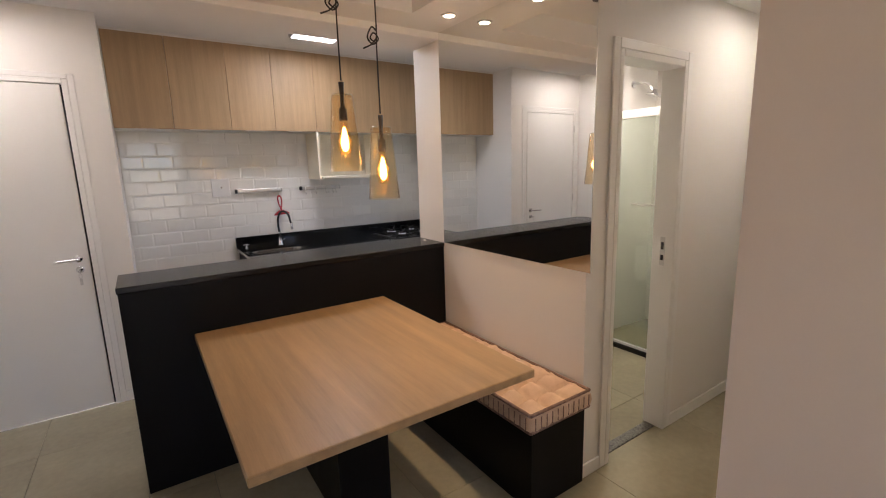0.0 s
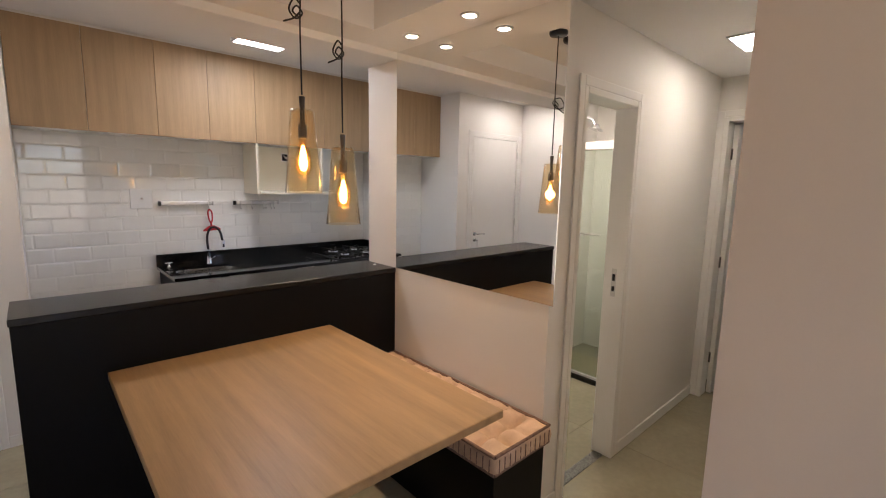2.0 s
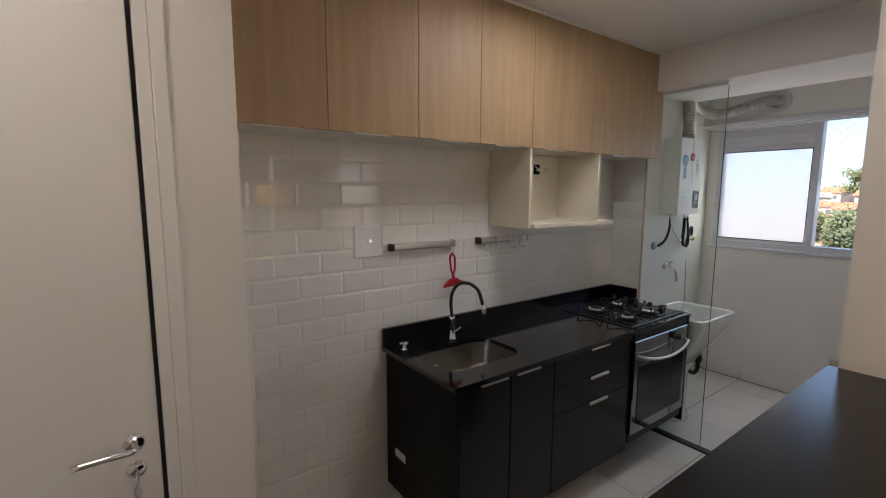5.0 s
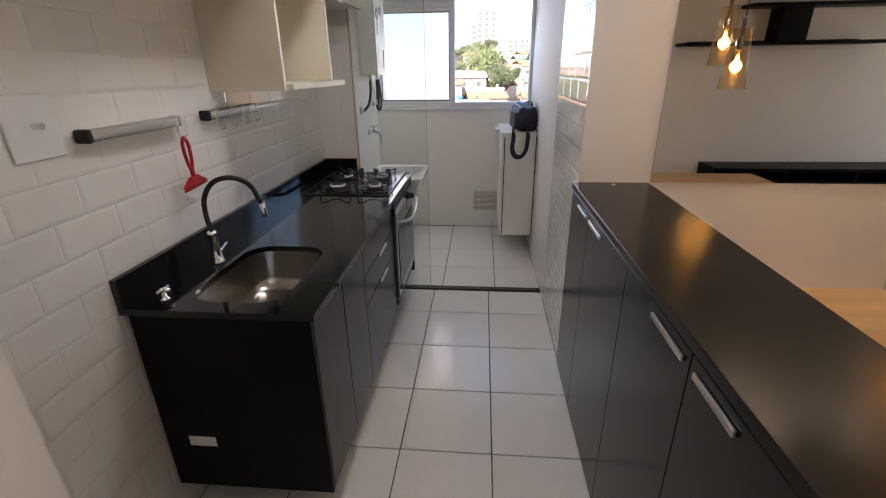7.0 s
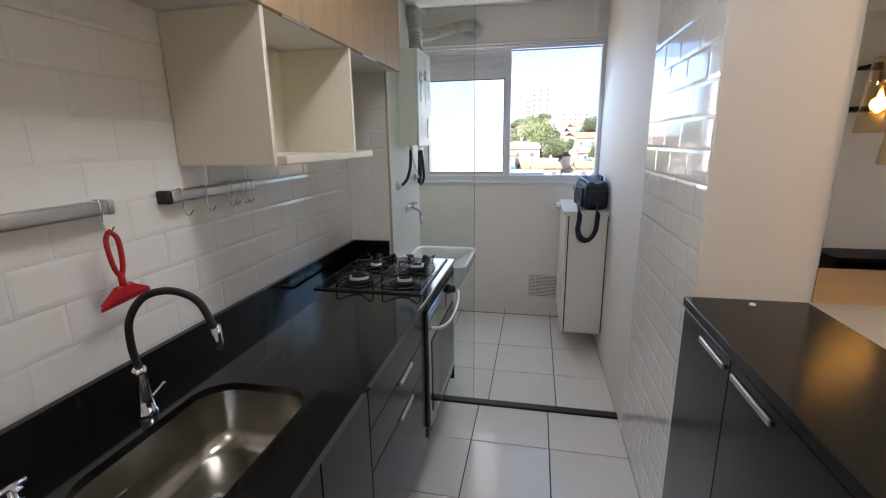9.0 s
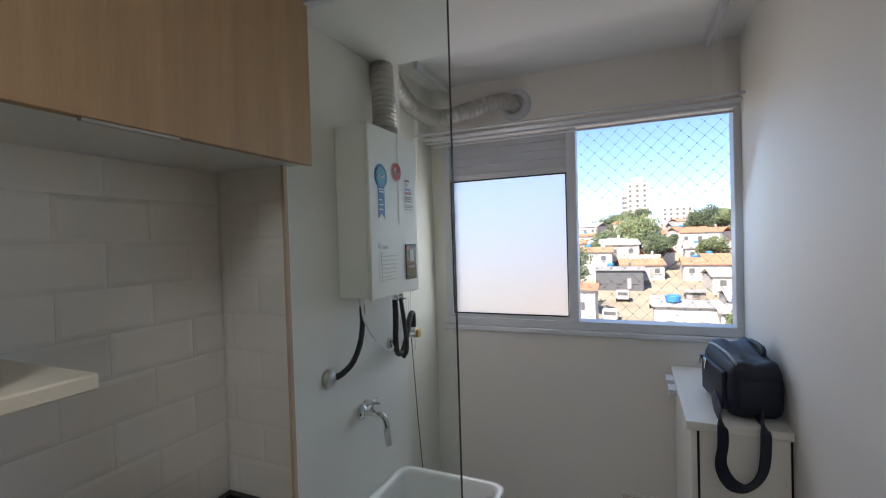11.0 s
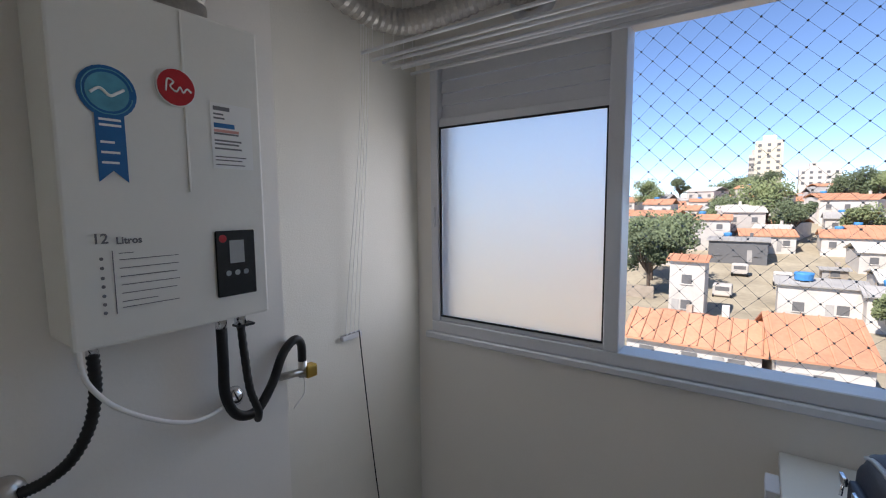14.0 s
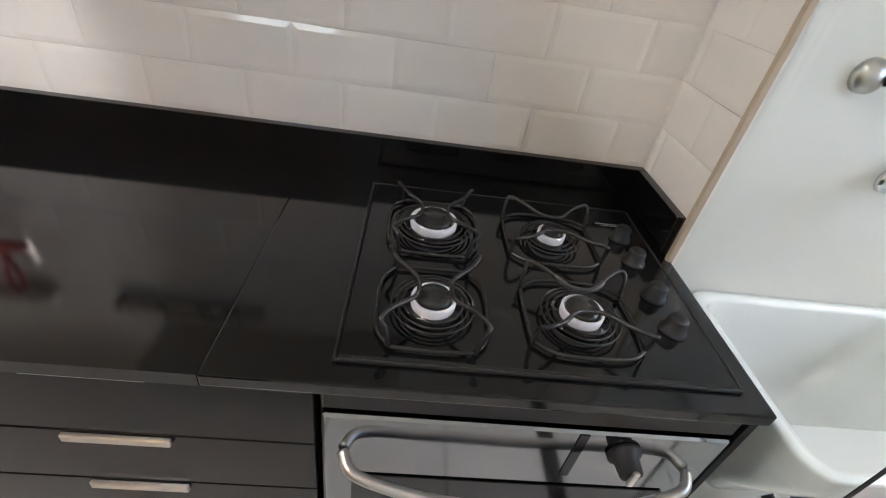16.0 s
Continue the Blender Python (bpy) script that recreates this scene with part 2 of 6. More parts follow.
def lathe(profile, seg=24, m=None):
    """A turned body round z from (radius, height) pairs."""
    bm = bmesh.new()
    rings = []
    for r, z in profile:
        if r < 1e-6:
            rings.append([bm.verts.new((0, 0, z))])
        else:
            rings.append([bm.verts.new((r * math.cos(2 * math.pi * i / seg), r * math.sin(2 * math.pi * i / seg), z)) for i in range(seg)])
    for a, b in zip(rings, rings[1:]):
        for i in range(seg):
            j = (i + 1) % seg
            if len(a) == 1 and len(b) == 1:
                continue
            if len(a) == 1:
                bm.faces.new((a[0], b[i], b[j]))
            elif len(b) == 1:
                bm.faces.new((a[i], a[j], b[0]))
            else:
                bm.faces.new((a[i], a[j], b[j], b[i]))
    bmesh.ops.recalc_face_normals(bm, faces=bm.faces[:])
    if m is not None:
        bm.transform(m)
    return bm


def smooth_path(pts, per=8):
    """A Catmull-Rom line through the points."""
    p = [Vector(q) for q in pts]
    p = [2 * p[0] - p[1]] + p + [2 * p[-1] - p[-2]]
    out = []
    for i in range(1, len(p) - 2):
        a, b, c, d = p[i - 1:i + 3]
        for s in range(per):
            t = s / per
            out.append(0.5 * (2 * b + (c - a) * t + (2 * a - 5 * b + 4 * c - d) * t * t + (3 * b - a - 3 * c + d) * t ** 3))
    out.append(p[-2])
    return out


def tube(pts, r, seg=8, per=8, ripple=0.0, smooth=True):
    """A round rod or hose along points; ripple makes it corrugated."""
    line = smooth_path(pts, per) if smooth else [Vector(q) for q in pts]
    bm = bmesh.new()
    prev, rings = None, []
    for i, c in enumerate(line):
        d = (line[min(i + 1, len(line) - 1)] - line[max(i - 1, 0)]).normalized()
        if prev is None:
            u = d.orthogonal().normalized()
        else:
            u = (prev - d * prev.dot(d)).normalized()
        prev = u
        w = d.cross(u)
        rad = r + (ripple if i % 2 else 0)
        rings.append([bm.verts.new(c + rad * (u * math.cos(2 * math.pi * k / seg) + w * math.sin(2 * math.pi * k / seg))) for k in range(seg)])
    for a, b in zip(rings, rings[1:]):
        for k in range(seg):
            bm.faces.new((a[k], a[(k + 1) % seg], b[(k + 1) % seg], b[k]))
    bm.faces.new(rings[0][::-1])
    bm.faces.new(rings[-1])
    bmesh.ops.recalc_face_normals(bm, faces=bm.faces[:])
    return bm


def rod(a, b, r, seg=8):
    return tube([a, b], r, seg, 1, smooth=False)


def link(name, bm, material, parent=None, label="", shade=False):
    me = bpy.data.meshes.new(name)
    bm.to_mesh(me)
    bm.free()
    me.materials.append(material)
    if shade:
        for p in me.polygons:
            p.use_smooth = True
    ob = new(name, me)
    if parent is not None:
        ob.parent = parent
        ob.matrix_parent_inverse = parent.matrix_world.inverted()
    if label:
        ob["label"] = label
    return ob


def part(name, bm, material, parent, label="", shade=False):
    return link(name, bm, material, parent, label, shade)


def thing(name, at, label, category, group=""):
    e = new(name)
    e.empty_display_size = 0.05
    e.matrix_world = pose(*at)
    bpy.context.view_layer.update()
    return tagged(e, label, category, group)


def setting(name, bm, material, label="", category=""):
    return tagged(link(name, bm, material), label, category, kind="structure")


def wall(name, along, p0, p1, u0, u1, z0, z1, holes=(), material=None, label="white painted plaster wall"):
    """A wall of real thickness from p0 to p1 across, u0 to u1 along x or y, with openings (u0, u1, z0, z1) through it."""
    z0 = -0.05 if z0 == 0 else z0
    holes = [(h[0], h[1], -0.05 if h[2] == 0 else h[2], h[3]) for h in holes]
    us = sorted({u0, u1, *[h[0] for h in holes], *[h[1] for h in holes]})
    zs = sorted({z0, z1, *[h[2] for h in holes], *[h[3] for h in holes]})
    bm = bmesh.new()

    def solid(i, j):
        if not (0 <= i < len(us) - 1 and 0 <= j < len(zs) - 1):
            return False
        u, z = (us[i] + us[i + 1]) / 2, (zs[j] + zs[j + 1]) / 2
        return not any(h[0] < u < h[1] and h[2] < z < h[3] for h in holes)

    def v(u, p, z):
        return bm.verts.new((u, p, z) if along == "x" else (p, u, z))

    for i in range(len(us) - 1):
        for j in range(len(zs) - 1):
            if not solid(i, j):
                continue
            a, b, c, d = us[i], us[i + 1], zs[j], zs[j + 1]
            for p in (p0, p1):
                bm.faces.new((v(a, p, c), v(b, p, c), v(b, p, d), v(a, p, d)))
            for (di, dj), (q0, q1) in (((-1, 0), ((a, c), (a, d))), ((1, 0), ((b, c), (b, d))), ((0, -1), ((a, c), (b, c))), ((0, 1), ((a, d), (b, d)))):
                if not solid(i + di, j + dj):
                    bm.faces.new((v(q0[0], p0, q0[1]), v(q1[0], p0, q1[1]), v(q1[0], p1, q1[1]), v(q0[0], p1, q0[1])))
    bmesh.ops.remove_doubles(bm, verts=bm.verts[:], dist=1e-5)
    bmesh.ops.recalc_face_normals(bm, faces=bm.faces[:])
    return setting(name, bm, material or PAINT, label, "wall")


# ---- structure ----
wall("wall_kitchen", "x", 0.0038, 0.14, -1.86, 2.53, 0, 2.75, material=GROUT, label="kitchen wall behind white metro tiles")
wall("wall_entry", "x", -0.607, -0.50, -2.82, -1.738, 0, 2.75, [(-2.757, -1.925, 0, 2.135)], label="cream painted wall round the entry door")
wall("wall_return", "y", -1.86, -1.738, -0.50, 0.010, 0, 2.75, label="white painted wall corner beside the kitchen tiles")
wall("wall_west", "y", -2.94, -2.82, -6.60, -0.50, 0, 2.75, label="white painted living room wall")
wall("wall_south", "x", -6.72, -6.60, -2.94, -0.31, 0, 2.75, [(-2.45, -0.85, 0, 2.15)])
wall("wall_living_east", "y", -0.43, -0.31, -6.60, -3.77, 0, 2.75, material=WARMTINT, label="white wall tinted for warm light at the corridor's mouth")
wall("wall_corridor_south", "x", -3.89, -3.77, -0.31, 2.1, 0, 2.75)
wall("wall_corridor_end", "y", 2.0, 2.1, -3.77, -2.98, 0, 2.75, [(-3.70, -3.03, 0, 2.09)])
wall("wall_bath", "x", -2.98, -2.88, 0.0, 2.53, 0, 2.75, [(0.175, 0.735, 0, 2.03)], label="white painted corridor wall with the bathroom doorway")
wall("wall_mirror", "y", 0.0, 0.10, -2.88, -1.83, 0, 2.75, label="white painted wall under and beside the mirror")
wall("wall_kitchen_bath", "x", -1.83, -1.52, 0.0, 2.39, 0, 2.75, label="white painted column and wall beside the kitchen")
wall("wall_window", "y", 2.39, 2.53, -1.83, 0.010, 0, 2.75, [(-1.523, -0.075, 1.195, 2.275)], label="white painted laundry wall under the window")
wall("wall_bath_far", "y", 2.39, 2.53, -2.88, -1.83, 0, 2.75, [(-2.55, -2.05, 1.55, 2.15)])
wall("wall_chase", "x", -0.235, 0.010, 0.925, 1.575, 0, 2.75, label="white painted pipe chase behind the water heater")
wall("wall_bedroom", "y", 4.0, 4.1, -4.6, -2.62, 0, 2.75, material=UNLITROOM, label="bedroom wall coloured dark as an unlit room")
wall("wall_bedroom_side", "x", -4.7, -4.6, 2.1, 4.0, 0, 2.75)
wall("wall_bedroom_near", "x", -2.72, -2.62, 2.53, 4.0, 0, 2.75)
wall("wall_bedroom_end", "y", 2.1, 2.2, -4.6, -3.89, 0, 2.75)

setting("ceiling", slab(-2.94, 2.53, -1.53, 0.14, 2.545, 2.75, 0), CEIL, "flat white painted kitchen ceiling", "ceiling")
setting("ceiling_beam", slab(-2.82, 0.0, -1.83, -1.53, 2.313, 2.75, 0.003), CEIL, "white boxed beam over the peninsula", "beam")
setting("ceiling_header", slab(0.86, 1.43, -1.52, -0.235, 2.305, 2.545, 0.003), CEIL, "white header above the laundry opening", "beam")


def tray(x0, x1, y0, y1, rx0, rx1, ry0, ry1, low, high, top):
    bms = [slab(x0, x1, ry1, y1, low, top, 0), slab(x0, x1, y0, ry0, low, top, 0), slab(x0, rx0, ry0, ry1, low, top, 0), slab(rx1, x1, ry0, ry1, low, top, 0),
           slab(rx0, rx1, ry0, ry1, high, top, 0)]
    return join(*bms)


setting("ceiling_living", tray(-2.82, 0.0, -6.6, -1.83, -2.45, -0.32, -6.2, -2.06, 2.353, 2.50, 2.75), CEIL, "white plaster tray ceiling with a lowered border", "ceiling")
setting("ceiling_corridor", slab(0.0, 2.53, -4.7, -1.83, 2.365, 2.75, 0), CEIL, "white corridor and bathroom ceiling", "ceiling")
setting("ceiling_bedroom", slab(2.53, 4.1, -4.7, -2.62, 2.365, 2.75, 0), CEIL, "white bedroom ceiling", "ceiling")

setting("floor", slab(-2.94, 4.1, -8.0, -0.50, -0.25, -0.008, 0), LIVINGGROUT, "grout bed under grey porcelain floor tiles", "floor")
setting("floor_kitchen", slab(-1.785, 2.53, -1.52, 0.14, -0.20, -0.0065, 0), FLOORGROUT, "dark grout bed under white kitchen tiles", "floor")


# ---- doors, frames, skirting, window ----
def casing(name, along, p, depth, u0, u1, top, w=0.05, proud=0.012, label="white enamelled door frame"):
    """Lining and architraves round a doorway whose wall runs from p to p + depth."""
    def bx(a, b, c, d, z0, z1):
        return slab(a, b, c, d, z0, z1, 0.003) if along == "x" else slab(c, d, a, b, z0, z1, 0.003)
    f, r = p - proud, p + depth + proud
    bm = join(bx(u0 - 0.001, u0 + 0.03, f, r, 0, top), bx(u1 - 0.03, u1 + 0.001, f, r, 0, top), bx(u0 + 0.03, u1 - 0.03, f, r, top - 0.03, top + 0.001),
              bx(u0 - w, u0 - 0.001, f, p - 0.0005, 0, top + w), bx(u1 + 0.001, u1 + w, f, p - 0.0005, 0, top + w), bx(u0 - 0.001, u1 + 0.001, f, p - 0.0005, top + 0.001, top + w))
    return setting(name, bm, ENAMEL, label, "door frame")


casing("door_frame_entry", "x", -0.607, 0.107, -2.757, -1.925, 2.135, 0.035)
casing("door_frame_bath", "x", -2.98, 0.10, 0.175, 0.735, 2.03, 0.045)
casing("door_frame_bedroom", "y", 2.0, 0.10, -3.70, -3.03, 2.09, 0.045)


def lever(parent, x, y, z, dx):
    """A chrome lever handle on a wall that faces -y."""
    rose = part("rose", lathe([(0, 0), (0.024, 0), (0.024, 0.006), (0.02, 0.009), (0, 0.009)], 20, pose(x, y, z, 90)), CHROME, parent, "round chrome rose", True)
    part("lever", tube([(x, y, z), (x, y - 0.045, z), (x + dx * 0.03, y - 0.05, z), (x + dx * 0.12, y - 0.047, z - 0.003)], 0.008, 10, 6), CHROME, parent, "chrome lever", True)
    part("lock_rose", lathe([(0, 0), (0.022, 0), (0.022, 0.007), (0, 0.008)], 20, pose(x, y, z - 0.07, 90)), CHROME, parent, "chrome lock rose", True)
    return rose


ed = thing("door_1", (-2.34, -0.64, 0), "closed white flush entry door with chrome lever", "door")
ed["kind"] = "structure"
part("door_leaf", slab(-2.720, -1.966, -0.612, -0.577, 0.006, 2.102, 0.002), ENAMEL, ed, "plain white door leaf")
# Black strips add the shade of the gap round the leaf.
part("gap_shade", join(slab(-1.9655, -1.9555, -0.600, -0.585, 0.006, 2.104, 0), slab(-2.7265, -2.7205, -0.600, -0.585, 0.006, 2.104, 0), slab(-2.72, -1.966, -0.600, -0.585, 2.1025, 2.1045, 0)), BLACKRUB, ed, "black strips put in as gap shade")
lever(ed, -2.02, -0.612, 1.03, -1)
part("key", join(slab(-2.022, -2.018, -0.662, -0.617, 0.952, 0.968, 0.001), lathe([(0.008, 0), (0.012, 0.001), (0.012, 0.003), (0.008, 0.004), (0.008, 0)], 14, pose(-2.02, -0.664, 0.952, 0, 90))), CHROME, ed, "key in the lock")
part("key_ring", join(tube([(-2.02, -0.662, 0.945), (-2.012, -0.662, 0.925), (-2.02, -0.662, 0.905), (-2.028, -0.662, 0.925), (-2.02, -0.662, 0.945)], 0.0015, 6, 5), slab(-2.027, -2.013, -0.663, -0.660, 0.865, 0.906, 0.001)), STEEL, ed, "spare key on a ring")
for hz in (0.25, 1.1, 1.9):
    part("hinge", rod((-2.727, -0.620, hz), (-2.727, -0.620, hz + 0.08), 0.006), STEEL, ed, "steel hinge")

bd = thing("door_2", (2.11, -3.06, 0), "white bedroom door standing open at the corridor's end", "door")
bd["kind"] = "structure"
part("door_leaf", moved(slab(0, 0.62, -0.034, 0.0, 0.006, 2.05, 0.002), pose(2.115, -3.062, 0, 0, 0, -8)), ENAMEL, bd, "white door leaf ajar")
part("door_handle", moved(join(rod((0.55, -0.034, 1.03), (0.55, -0.08, 1.03), 0.008), rod((0.55, -0.08, 1.03), (0.44, -0.08, 1.03), 0.008)), pose(2.115, -3.062, 0, 0, 0, -8)), CHROME, bd, "chrome lever")
for hz in (0.25, 1.0, 1.8):
    part("hinge", rod((2.11, -3.063, hz), (2.11, -3.063, hz + 0.08), 0.008), HOLDER, bd, "dark steel hinge")
sk = thing("strike_plate", (0.70, -2.93, 1.04), "chrome strike plate set in the bathroom door frame", "strike plate")
part("plate", slab(0.7015, 0.7048, -2.944, -2.916, 0.97, 1.13, 0.001), STEEL, sk)
part("latch_hole", slab(0.7005, 0.7014, -2.938, -2.922, 1.06, 1.10, 0), SCREEN, sk, "dark latch hole")
part("latch_hole", slab(0.7005, 0.7014, -2.938, -2.922, 1.0, 1.03, 0), SCREEN, sk, "dark latch hole")


def skirting(name, *boxes):
    return setting(name, join(*[slab(*b, 0.002) for b in boxes]), ENAMEL, "white skirting board", "skirting board")


skirting("baseboard_entry", (-1.890, -1.739, -0.619, -0.6075, 0, 0.07), (-2.819, -2.792, -0.619, -0.6075, 0, 0.07))
skirting("baseboard_corridor", (0.78, 1.999, -2.992, -2.9805, 0, 0.07), (-0.012, 0.129, -2.992, -2.9805, 0, 0.07))
skirting("baseboard_mirror", (-0.012, -0.0005, -2.98, -2.985, 0, 0.07))
skirting("baseboard_west", (-2.8195, -2.808, -6.59, -0.67, 0, 0.07))
skirting("baseboard_living_east", (-0.442, -0.4305, -6.59, -3.771, 0, 0.07))
setting("trim_bath_sill", slab(0.205, 0.705, -2.945, -2.885, -0.01, 0.006, 0.002), STONE, "speckled dark granite door sill", "sill")
setting("trim_laundry_sill", slab(0.915, 0.965, -1.52, -0.235, -0.01, 0.012, 0.003), BLACKMETAL, "black threshold at the laundry opening", "threshold")
setting("trim_tile_corner", slab(0.912, 0.926, -0.247, -0.2355, 0.0, 2.305, 0.002), BEIGETRIM, "beige corner strip at the end of the tiles", "trim")
setting("trim_cabinet_top", slab(-1.737, 0.944, -0.312, 0.0, 2.528, 2.5445, 0.001), WHITEMDF, "white filler strip above the cabinets", "trim")

setting("trim_laundry_joint", join(slab(2.3845, 2.3895, -1.5195, -0.001, -0.002, 0.004, 0.001), *[slab(2.388, 2.3897, yy - 0.0015, yy + 0.0015, 0.0045, 0.05, 0) for yy in (-1.1885, -0.79, -0.3915)]), FLOORGROUT, "dark grout joint along the laundry wall", "grout joint")

win = thing("window_1", (2.43, -0.8, 1.195), "white aluminium laundry window, one half frosted, the other open", "window")
win["kind"] = "structure"
part("window_frame", join(slab(2.375, 2.47, -1.5225, -0.0755, 1.1955, 1.24, 0.003), slab(2.375, 2.47, -1.5225, -0.0755, 2.235, 2.2745, 0.003),
                          slab(2.375, 2.47, -0.112, -0.0755, 1.24, 2.235, 0.003), slab(2.375, 2.47, -1.5225, -1.49, 1.24, 2.235, 0.003)), ALU, win, "white aluminium window frame")
part("mullion", slab(2.373, 2.46, -0.806, -0.758, 1.24, 2.235, 0.003), ALU, win, "white aluminium mullion")
part("sash_rail", join(slab(2.385, 2.42, -0.757, -0.113, 2.008, 2.04, 0.002), slab(2.385, 2.42, -0.757, -0.113, 1.241, 1.258, 0.002)), ALU, win, "aluminium sash rail")
part("gasket", join(slab(2.383, 2.389, -0.757, -0.113, 2.001, 2.0075, 0), slab(2.383, 2.389, -0.757, -0.113, 1.2585, 1.265, 0), slab(2.383, 2.389, -0.757, -0.751, 1.265, 2.001, 0), slab(2.383, 2.389, -0.119, -0.113, 1.265, 2.001, 0)), BLACKRUB, win, "black glazing gasket")
pane = part("pane", slab(2.398, 2.404, -0.756, -0.114, 1.259, 2.007, 0), FROST, win, "frosted glass pane")
pane.visible_shadow = False
for i in range(4):
    part("louvre", moved(slab(-0.004, 0.004, -0.757, -0.113, 0, 0.05, 0.001), pose(2.402, 0, 2.042 + i * 0.047, 0, 14)), ALU, win, "white louvre slat")
part("window_sill", slab(2.362, 2.3895, -1.5225, -0.05, 1.168, 1.194, 0.004), ALU, win, "white inner sill strip")
part("handle", slab(2.366, 2.374, -0.10, -0.085, 1.62, 1.70, 0.002), ALU, win, "small sash latch")

net = thing("safety_net", (2.465, -1.15, 1.24), "dark diamond mesh safety net across the open window half", "safety net")
gy0, gy1, gz0, gz1, step = -1.49, -0.806, 1.24, 2.235, 0.047


def net_lines():
    bms = []
    for sgn in (1, -1):
        n = int((gy1 - gy0 + gz1 - gz0) / (step * 2 ** 0.5)) + 2
        for i in range(-n, n + 1):
            c = i * step * 2 ** 0.5
            pts = []
            for y in (gy0, gy1):
                z = gz0 + sgn * (y - gy0) + c
                pts.append((y, z))
            (ya, za), (yb, zb) = pts
            t0, t1 = 0.0, 1.0
            dz = zb - za
            for lo, hi in ((gz0, gz1),):
                ta, tb = sorted(((lo - za) / dz, (hi - za) / dz))
                t0, t1 = max(t0, ta), min(t1, tb)
            if t1 - t0 > 0.01:
                bms.append(rod((2.463, ya + t0 * (yb - ya), za + t0 * dz), (2.463, ya + t1 * (yb - ya), za + t1 * dz), 0.0005, 3))
    return join(*bms)


tagged(part("cord", net_lines(), NETCORD, net, "thin grey net cords"), kind="stuff")
kn = bmesh.new()
h2 = step * 2 ** 0.5 / 2
for i in range(40):
    for j in range(40):
        y, z = gy0 + i * h2, gz0 + j * h2
        if (i + j) % 2 == 0 and y < gy1 and z < gz1:
            bmesh.ops.create_cube(kn, size=0.0044, matrix=pose(2.463, y, z, 45, 0, 0))
tagged(part("knot", kn, NETCORD, net, "small net knots"), kind="stuff")

# ---- glass partition ----
gp = thing("glass_partition", (0.942, -0.48, 0.012), "clear glass sliding panel between kitchen and laundry", "glass panel")
gpane = part("pane", slab(0.938, 0.946, -0.705, -0.237, 0.014, 2.285, 0.0005), CLEAR, gp, "clear glass sheet")
gpane.visible_shadow = False
# Thin black strip paints in the dark internal reflection of the glass edge.
part("dark_edge", slab(0.9375, 0.9465, -0.7063, -0.7052, 0.014, 2.285, 0.0002), BLACKRUB, gp, "black strip painting in the dark glass edge reflection")
part("top_rail", slab(0.925, 0.955, -0.709, -0.2355, 2.2855, 2.3045, 0.002), ALU, gp, "white aluminium top rail")

# ---- dining corner ----
pn = thing("peninsula", (-0.9, -1.66, 0), "black laminate peninsula counter with graphite cupboard doors", "peninsula")
part("body", slab(-1.783, -0.002, -1.824, -1.512, 0.0, 1.018, 0.002), BLACKMDF, pn, "black laminate body")
part("countertop", slab(-1.787, -0.001, -1.829, -1.489, 1.0185, 1.047, 0.002), GRAPHITE, pn, "dark graphite top")
for a, b, ha, hb in ((-0.353, -0.006, -0.33, -0.165), (-0.858, -0.356, -0.56, -0.375), (-1.288, -0.861, -1.263, -1.084), (-1.783, -1.291, -1.47, -1.316)):
    d = part("door", slab(a, b, -1.5115, -1.494, 0.06, 1.012, 0.0015), GRAPHITE, pn, "graphite laminate door")
    part("handle", slab(ha, hb, -1.4935, -1.486, 0.972, 0.988, 0.002), STEEL, d, "satin aluminium edge handle")
sc = thing("screw_cap", (-0.10, -1.60, 1.047), "small pale cap on the peninsula top", "cap")
part("cap", lathe([(0, 0), (0.009, 0), (0.008, 0.004), (0, 0.005)], 14, pose(-0.05, -1.66, 1.0472)), WHITEMDF, sc, "pale plastic cap")

tb = thing("dining_table", (-0.98, -2.3, 0), "oak laminate dining table on a black block leg", "table")
part("tabletop", slab(-1.505, -0.470, -3.122, -1.8305, 0.734, 0.767, 0.003), TABLEWOOD, tb, "pale oak laminate top")
part("leg", slab(-1.092, -0.857, -2.605, -1.90, 0.0, 0.7335, 0.002), BLACKMDF, tb, "black laminate block leg")

bn = thing("bench", (-0.18, -2.42, 0), "black laminate box bench against the white wall", "bench")
part("seat_box", slab(-0.366, -0.013, -3.003, -1.8305, 0.0, 0.385, 0.002), BLACKMDF, bn, "black laminate box")
part("seat_board", slab(-0.370, -0.013, -3.006, -1.8305, 0.3855, 0.403, 0.002), BLACKMDF, bn, "black seat board")


